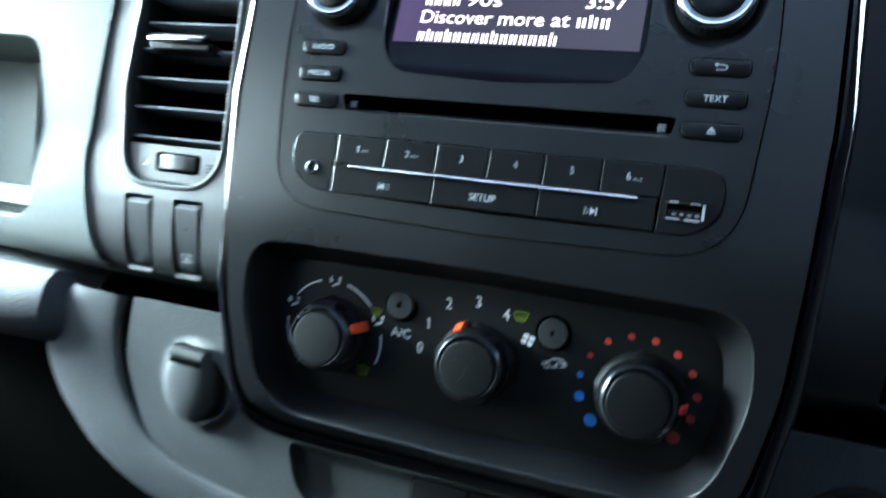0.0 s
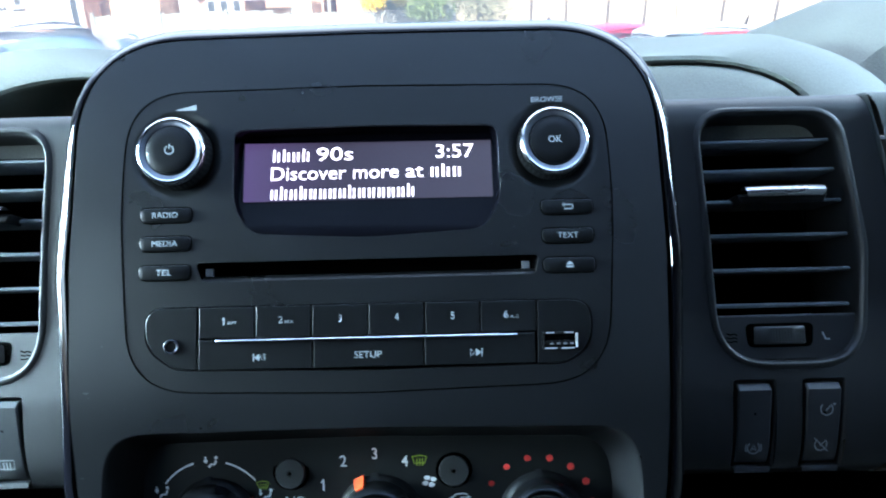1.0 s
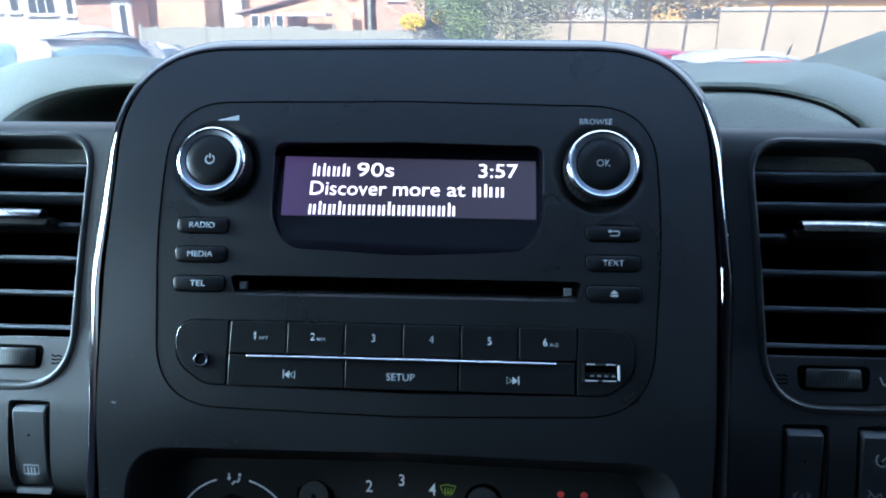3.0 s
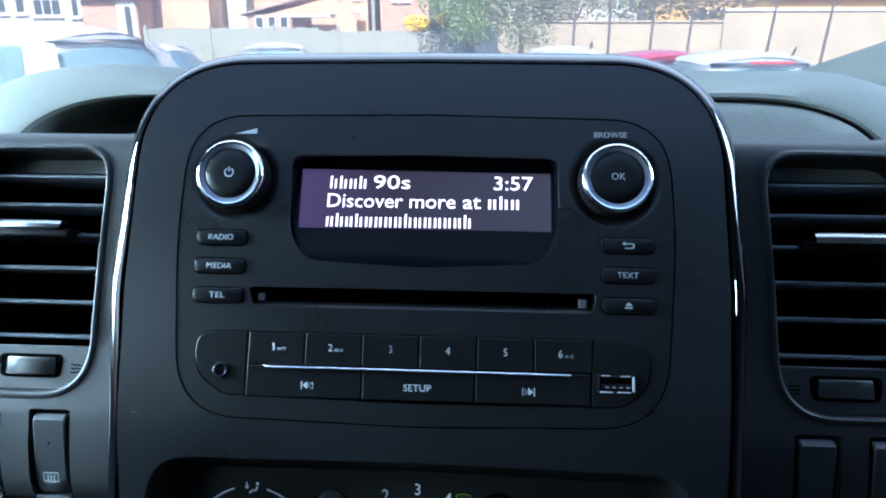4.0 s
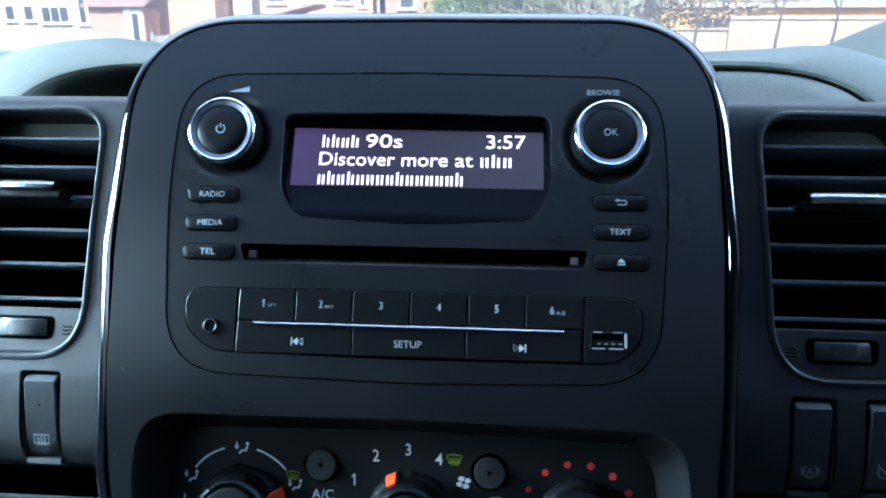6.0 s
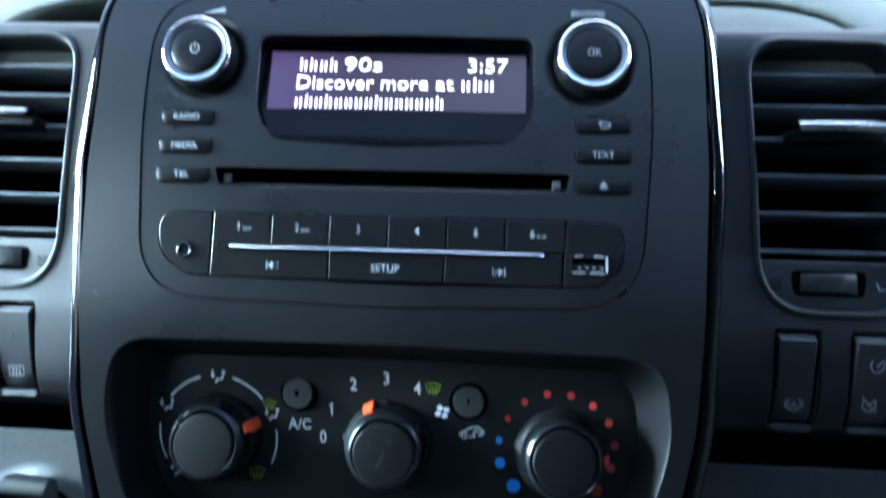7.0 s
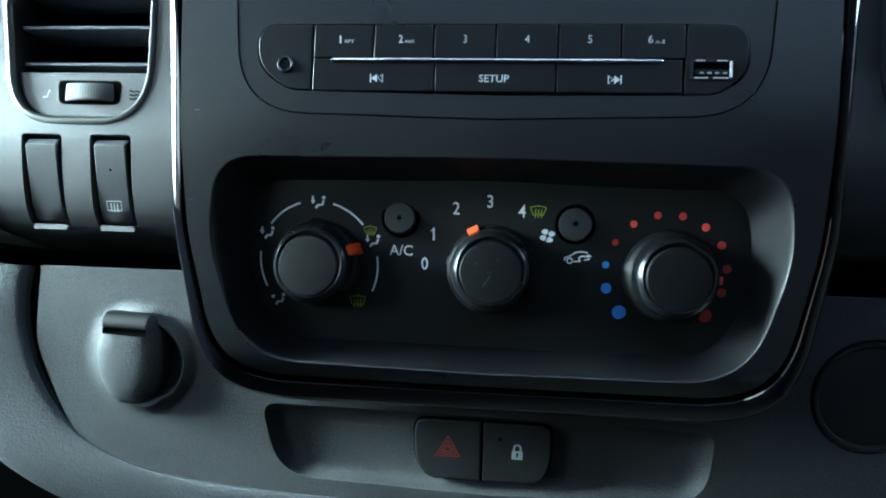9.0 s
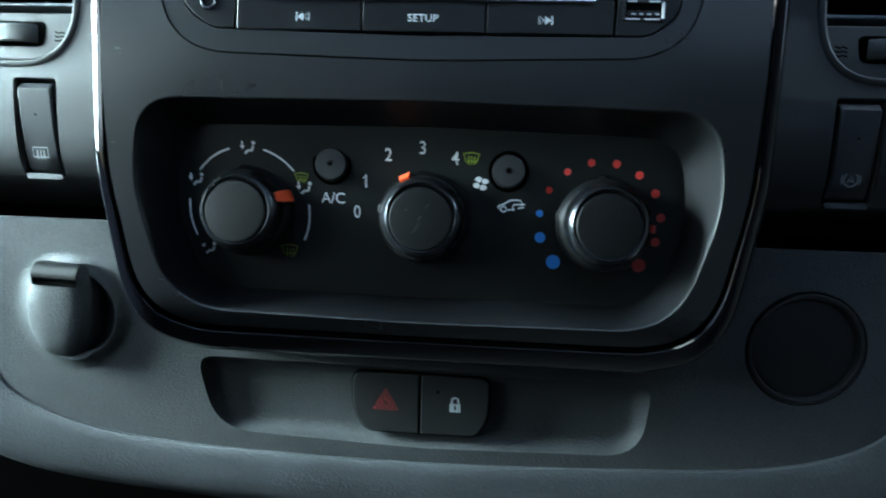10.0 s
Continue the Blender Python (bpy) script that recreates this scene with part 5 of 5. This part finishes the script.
tree("dark green shrub at the fence", -2.1, 25.6, 2.2, [(0.2, 0, 1.8, 0.7, 0.35)], leaf_dark, 10, 420, 0.07, 0.04, name="shrub")
tree("green hedge in front of the white house", -21.5, 27, 2.3, [(0, 0, 1.6, 1.6, 0.6), (-2.4, 0, 1.7, 1.5, 0.6), (2.6, 0, 1.4, 1.2, 0.4)], leaf_green, 11, 500, 0.09, 0.05, name="shrub")


def sapling(x, y, height, tilt, fork, seed):
    """A thin bare trunk with a few twigs."""
    t = thing("sapling", "thin bare sapling in front of the wall", "tree", pose(x, y, ROAD), group="row of saplings")
    r = random.Random(seed)
    bm = bmesh.new()
    limb(bm, (0, 0, 0), (tilt * 0.5, 0, height * 0.5), 0.045, 0.035)
    limb(bm, (tilt * 0.5, 0, height * 0.5), (tilt, 0, height), 0.035, 0.015)
    limb(bm, (tilt * 0.45, 0, height * fork), (tilt * 0.45 - r.uniform(0.5, 0.9), 0.1, height * fork + r.uniform(0.9, 1.3)), 0.035, 0.022)
    limb(bm, (tilt * 0.6, 0, height * (fork + 0.15)), (tilt * 0.6 + r.uniform(0.2, 0.6), 0.1, height * (fork + 0.15) + 0.9), 0.028, 0.012)
    part("trunk", bm, bark, t, unit=1)


for k, (x, tilt) in enumerate(((2.5, 0.1), (3.55, 0.05), (4.65, 0.25), (5.75, 0.3), (7.9, 0.4), (9.55, 0.35), (11.6, 0.4))):
    sapling(x, 20 + 0.2 * (k % 2), 4.6, tilt, 0.48 + 0.03 * (k % 3), k)

# ---- parked cars ----
tyre = material("tyre", (0.02, 0.02, 0.02), 0.85, patch=8, size=200)
alloy = material("alloy", (0.5, 0.5, 0.52), 0.35, metal=1.0)
# Pale cyan base carries the sky's reflection in the glass.
car_glass = material("car_window", (0.42, 0.62, 0.68), 0.05, metal=0.25, vary=0.35, patch=3)
lamp_red = material("tail_lamp", (0.55, 0.02, 0.03), 0.2, coat=0.5)
bumper = material("black_trim", (0.03, 0.03, 0.032), 0.6)


def car(label, x, y, heading, paint, height=1.48, length=4.1, width=1.74, rails=False, high_lamp=False, aerial=False):
    """A hatchback; its tail lies towards -y, its nose towards +y."""
    c = thing("car", label, "car", pose(x, y, ROAD, 0, 0, heading), group="parked cars")
    w, hl = width / 2, length / 2
    belt = height * 0.64
    def outline(y, lo, hi, half, round_=0.12):
        return [(-half, y, lo), (-half * 1.0, y, hi - round_), (-half * 0.96, y, hi - round_ * 0.3), (-half * 0.85, y, hi), (half * 0.85, y, hi), (half * 0.96, y, hi - round_ * 0.3), (half, y, hi - round_), (half, y, lo)]
    rows = [outline(-hl, 0.42, belt * 0.72, w * 0.86), outline(-hl + 0.08, 0.26, belt * 0.92, w * 0.94), outline(-hl + 0.3, 0.22, belt, w), outline(0, 0.2, belt, w), outline(hl * 0.45, 0.2, belt, w),
            outline(hl * 0.62, 0.2, belt * 0.95, w), outline(hl - 0.15, 0.24, belt * 0.78, w * 0.94), outline(hl, 0.35, belt * 0.58, w * 0.8)]
    body = part("body", skin(bmesh.new(), rows, True, True), paint, c, unit=1)
    # cabin: pillars and roof
    tail0, tail1, nose1, nose0 = -hl + 0.12, -hl + 0.52, 0.15, hl * 0.5
    rows = []
    for yy, top in ((tail1 - 0.10, height - 0.06), (tail1 + 0.1, height - 0.01), (tail1 + 0.6, height + 0.01), (nose1 - 0.4, height), (nose1, height - 0.05)):
        rows.append([(f * w, yy + 0.2 * (f / 0.8) ** 2 * (yy < -0.6), top + 0.02 - 0.06 * (f / 0.6) ** 2 - (0.05 if abs(f) > 0.76 else 0)) for f in (-0.80, -0.74, -0.62, -0.4, 0, 0.4, 0.62, 0.74, 0.80)])
    part("roof", skin(bmesh.new(), rows, closed=False), paint, c, unit=1)
    # rear window in its tailgate
    def quad(name, pts, mat, label="", bow=0.0, wrap=0.0):
        bm = bmesh.new()
        n = 6
        a, b, d, e = (Vector(p) for p in pts)
        rws = []
        for i in range(n + 1):
            f = i / n
            rws.append([tuple(a.lerp(b, k / 6).lerp(e.lerp(d, k / 6), f) + Vector((0, wrap * (k / 3 - 1) ** 2, -bow * (f + 0.3) * (k / 3 - 1) ** 2))) for k in range(7)])
        skin(bm, rws, closed=False)
        bmesh.ops.solidify(bm, geom=bm.faces[:], thickness=0.02)
        return part(name, bm, mat, c, label, unit=1)
    quad("tailgate", [(-w * 0.95, tail0, belt - 0.03), (w * 0.95, tail0, belt - 0.03), (w * 0.79, tail1 - 0.1, height - 0.13), (-w * 0.79, tail1 - 0.1, height - 0.13)], paint, "", 0.05, 0.22)
    quad("rear_window", [(-w * 0.79, tail0 - 0.03, belt + 0.05), (w * 0.79, tail0 - 0.03, belt + 0.05), (w * 0.68, tail1 - 0.17, height - 0.17), (-w * 0.68, tail1 - 0.17, height - 0.17)], car_glass, "rear window with the sky's reflection in its colour", 0.05, 0.16)
    quad("spoiler", [(-w * 0.70, tail1 - 0.22, height - 0.11), (w * 0.70, tail1 - 0.22, height - 0.11), (w * 0.74, tail1 - 0.05, height - 0.05), (-w * 0.74, tail1 - 0.05, height - 0.05)], paint, "", 0.05, 0.2)
    quad("windscreen", [(-w * 0.92, nose0, belt), (w * 0.92, nose0, belt), (w * 0.72, nose1, height - 0.06), (-w * 0.72, nose1, height - 0.06)], car_glass)
    for s in (-1, 1):
        quad("side_frame", [(s * w * 0.985, tail0 + 0.05, belt - 0.02), (s * w * 0.985, nose0, belt - 0.02), (s * w * 0.79, nose1, height - 0.14), (s * w * 0.79, tail1 - 0.1, height - 0.14)], paint)
        quad("side_window", [(s * w * 0.99, -hl * 0.10, belt + 0.03), (s * w * 0.99, nose0 - 0.28, belt + 0.03), (s * w * 0.83, nose1 - 0.06, height - 0.17), (s * w * 0.83, -hl * 0.10, height - 0.17)], car_glass)
        quad("side_window", [(s * w * 0.99, tail0 + 0.55, belt + 0.03), (s * w * 0.99, -hl * 0.13, belt + 0.03), (s * w * 0.83, -hl * 0.13, height - 0.17), (s * w * 0.83, tail1 + 0.3, height - 0.17)], car_glass)
        box_part("tail_lamp", (s * w * 0.93 - 0.1, -hl - 0.01 + 0.08, 0.72), (s * w * 0.93 + 0.05, -hl + 0.22, 0.98), lamp_red, c, "red tail lamp")
        for yy in (-hl + 0.75, hl - 0.8):
            wheel = thing("wheel", "", "", pose(s * (w - 0.1), yy, 0.31))
            wheel.parent = c
            bm = skin(bmesh.new(), [[(dx, r * math.cos(a), r * math.sin(a)) for a in np.linspace(0, 2 * math.pi, 24, endpoint=False)] for dx, r in ((-0.09, 0.22), (-0.09, 0.29), (-0.06, 0.31), (0.06, 0.31), (0.09, 0.29), (0.09, 0.22))])
            part("tyre", bm, tyre, wheel, unit=1)
            bm = skin(bmesh.new(), [[(dx, r * math.cos(a), r * math.sin(a)) for a in np.linspace(0, 2 * math.pi, 24, endpoint=False)] for dx, r in ((-0.05, 0.22), (s * 0.05, 0.22), (s * 0.07, 0.05))], True, True)
            part("rim", bm, alloy, wheel, unit=1)
        if rails:
            bm = skin(bmesh.new(), [[(s * w * 0.66 + dx, yy, zz + dz) for dx, dz in ((-0.015, 0), (0.015, 0), (0.015, 0.03), (-0.015, 0.03))] for yy, zz in ((tail1 + 0.1, height - 0.03), (tail1 + 0.18, height + 0.05), (nose1 - 0.25, height + 0.05), (nose1 - 0.15, height - 0.03))], True, True)
            part("roof_rail", bm, bumper, c, unit=1)
    box_part("rear_bumper", (-w * 0.9, -hl - 0.05, 0.3), (w * 0.9, -hl + 0.12, 0.52), bumper, c)
    if high_lamp:
        box_part("brake_lamp", (-0.28, tail1 - 0.30, height - 0.12), (0.28, tail1 - 0.24, height - 0.095), lamp_red, c, "red high brake lamp")
    if aerial:
        bm = bmesh.new()
        limb(bm, (0.62, tail1 + 0.5, height - 0.03), (0.62, tail1 + 0.42, height + 0.08), 0.02, 0.008)
        part("aerial", bm, bumper, c, unit=1)
    part("wiper", slab(bmesh.new(), (-0.05, tail0 + 0.0, belt + 0.16), (0.36, tail0 + 0.02, belt + 0.18)), bumper, c, unit=1)
    return c


paint_white = material("white_paint", (0.82, 0.83, 0.84), 0.25, coat=0.6, vary=0.03)
paint_red = material("red_paint", (0.55, 0.02, 0.07), 0.25, coat=0.6, vary=0.05)
paint_silver = material("pale_silver_paint", (0.70, 0.72, 0.74), 0.25, coat=0.6, vary=0.03)
car("white hatchback parked with its tail to the van", -5.40, 7.17, 74, paint_white, 1.62)
car("pale silver hatchback with a high red brake lamp", 3.50, 10.4, 3, paint_silver, 1.33, high_lamp=True, aerial=True)
car("red hatchback parked beside a silver one", 2.72, 11.9, 8, paint_red, 1.31, width=1.66)
car("white estate car with black roof rails", 1.75, 15.0, -10, paint_white, 1.34, rails=True)
car("white car parked by the fence", -5.5, 18, 12, paint_white, 1.38)
car("white car at the end of the row", -7.0, 14, 4, paint_white, 1.40)
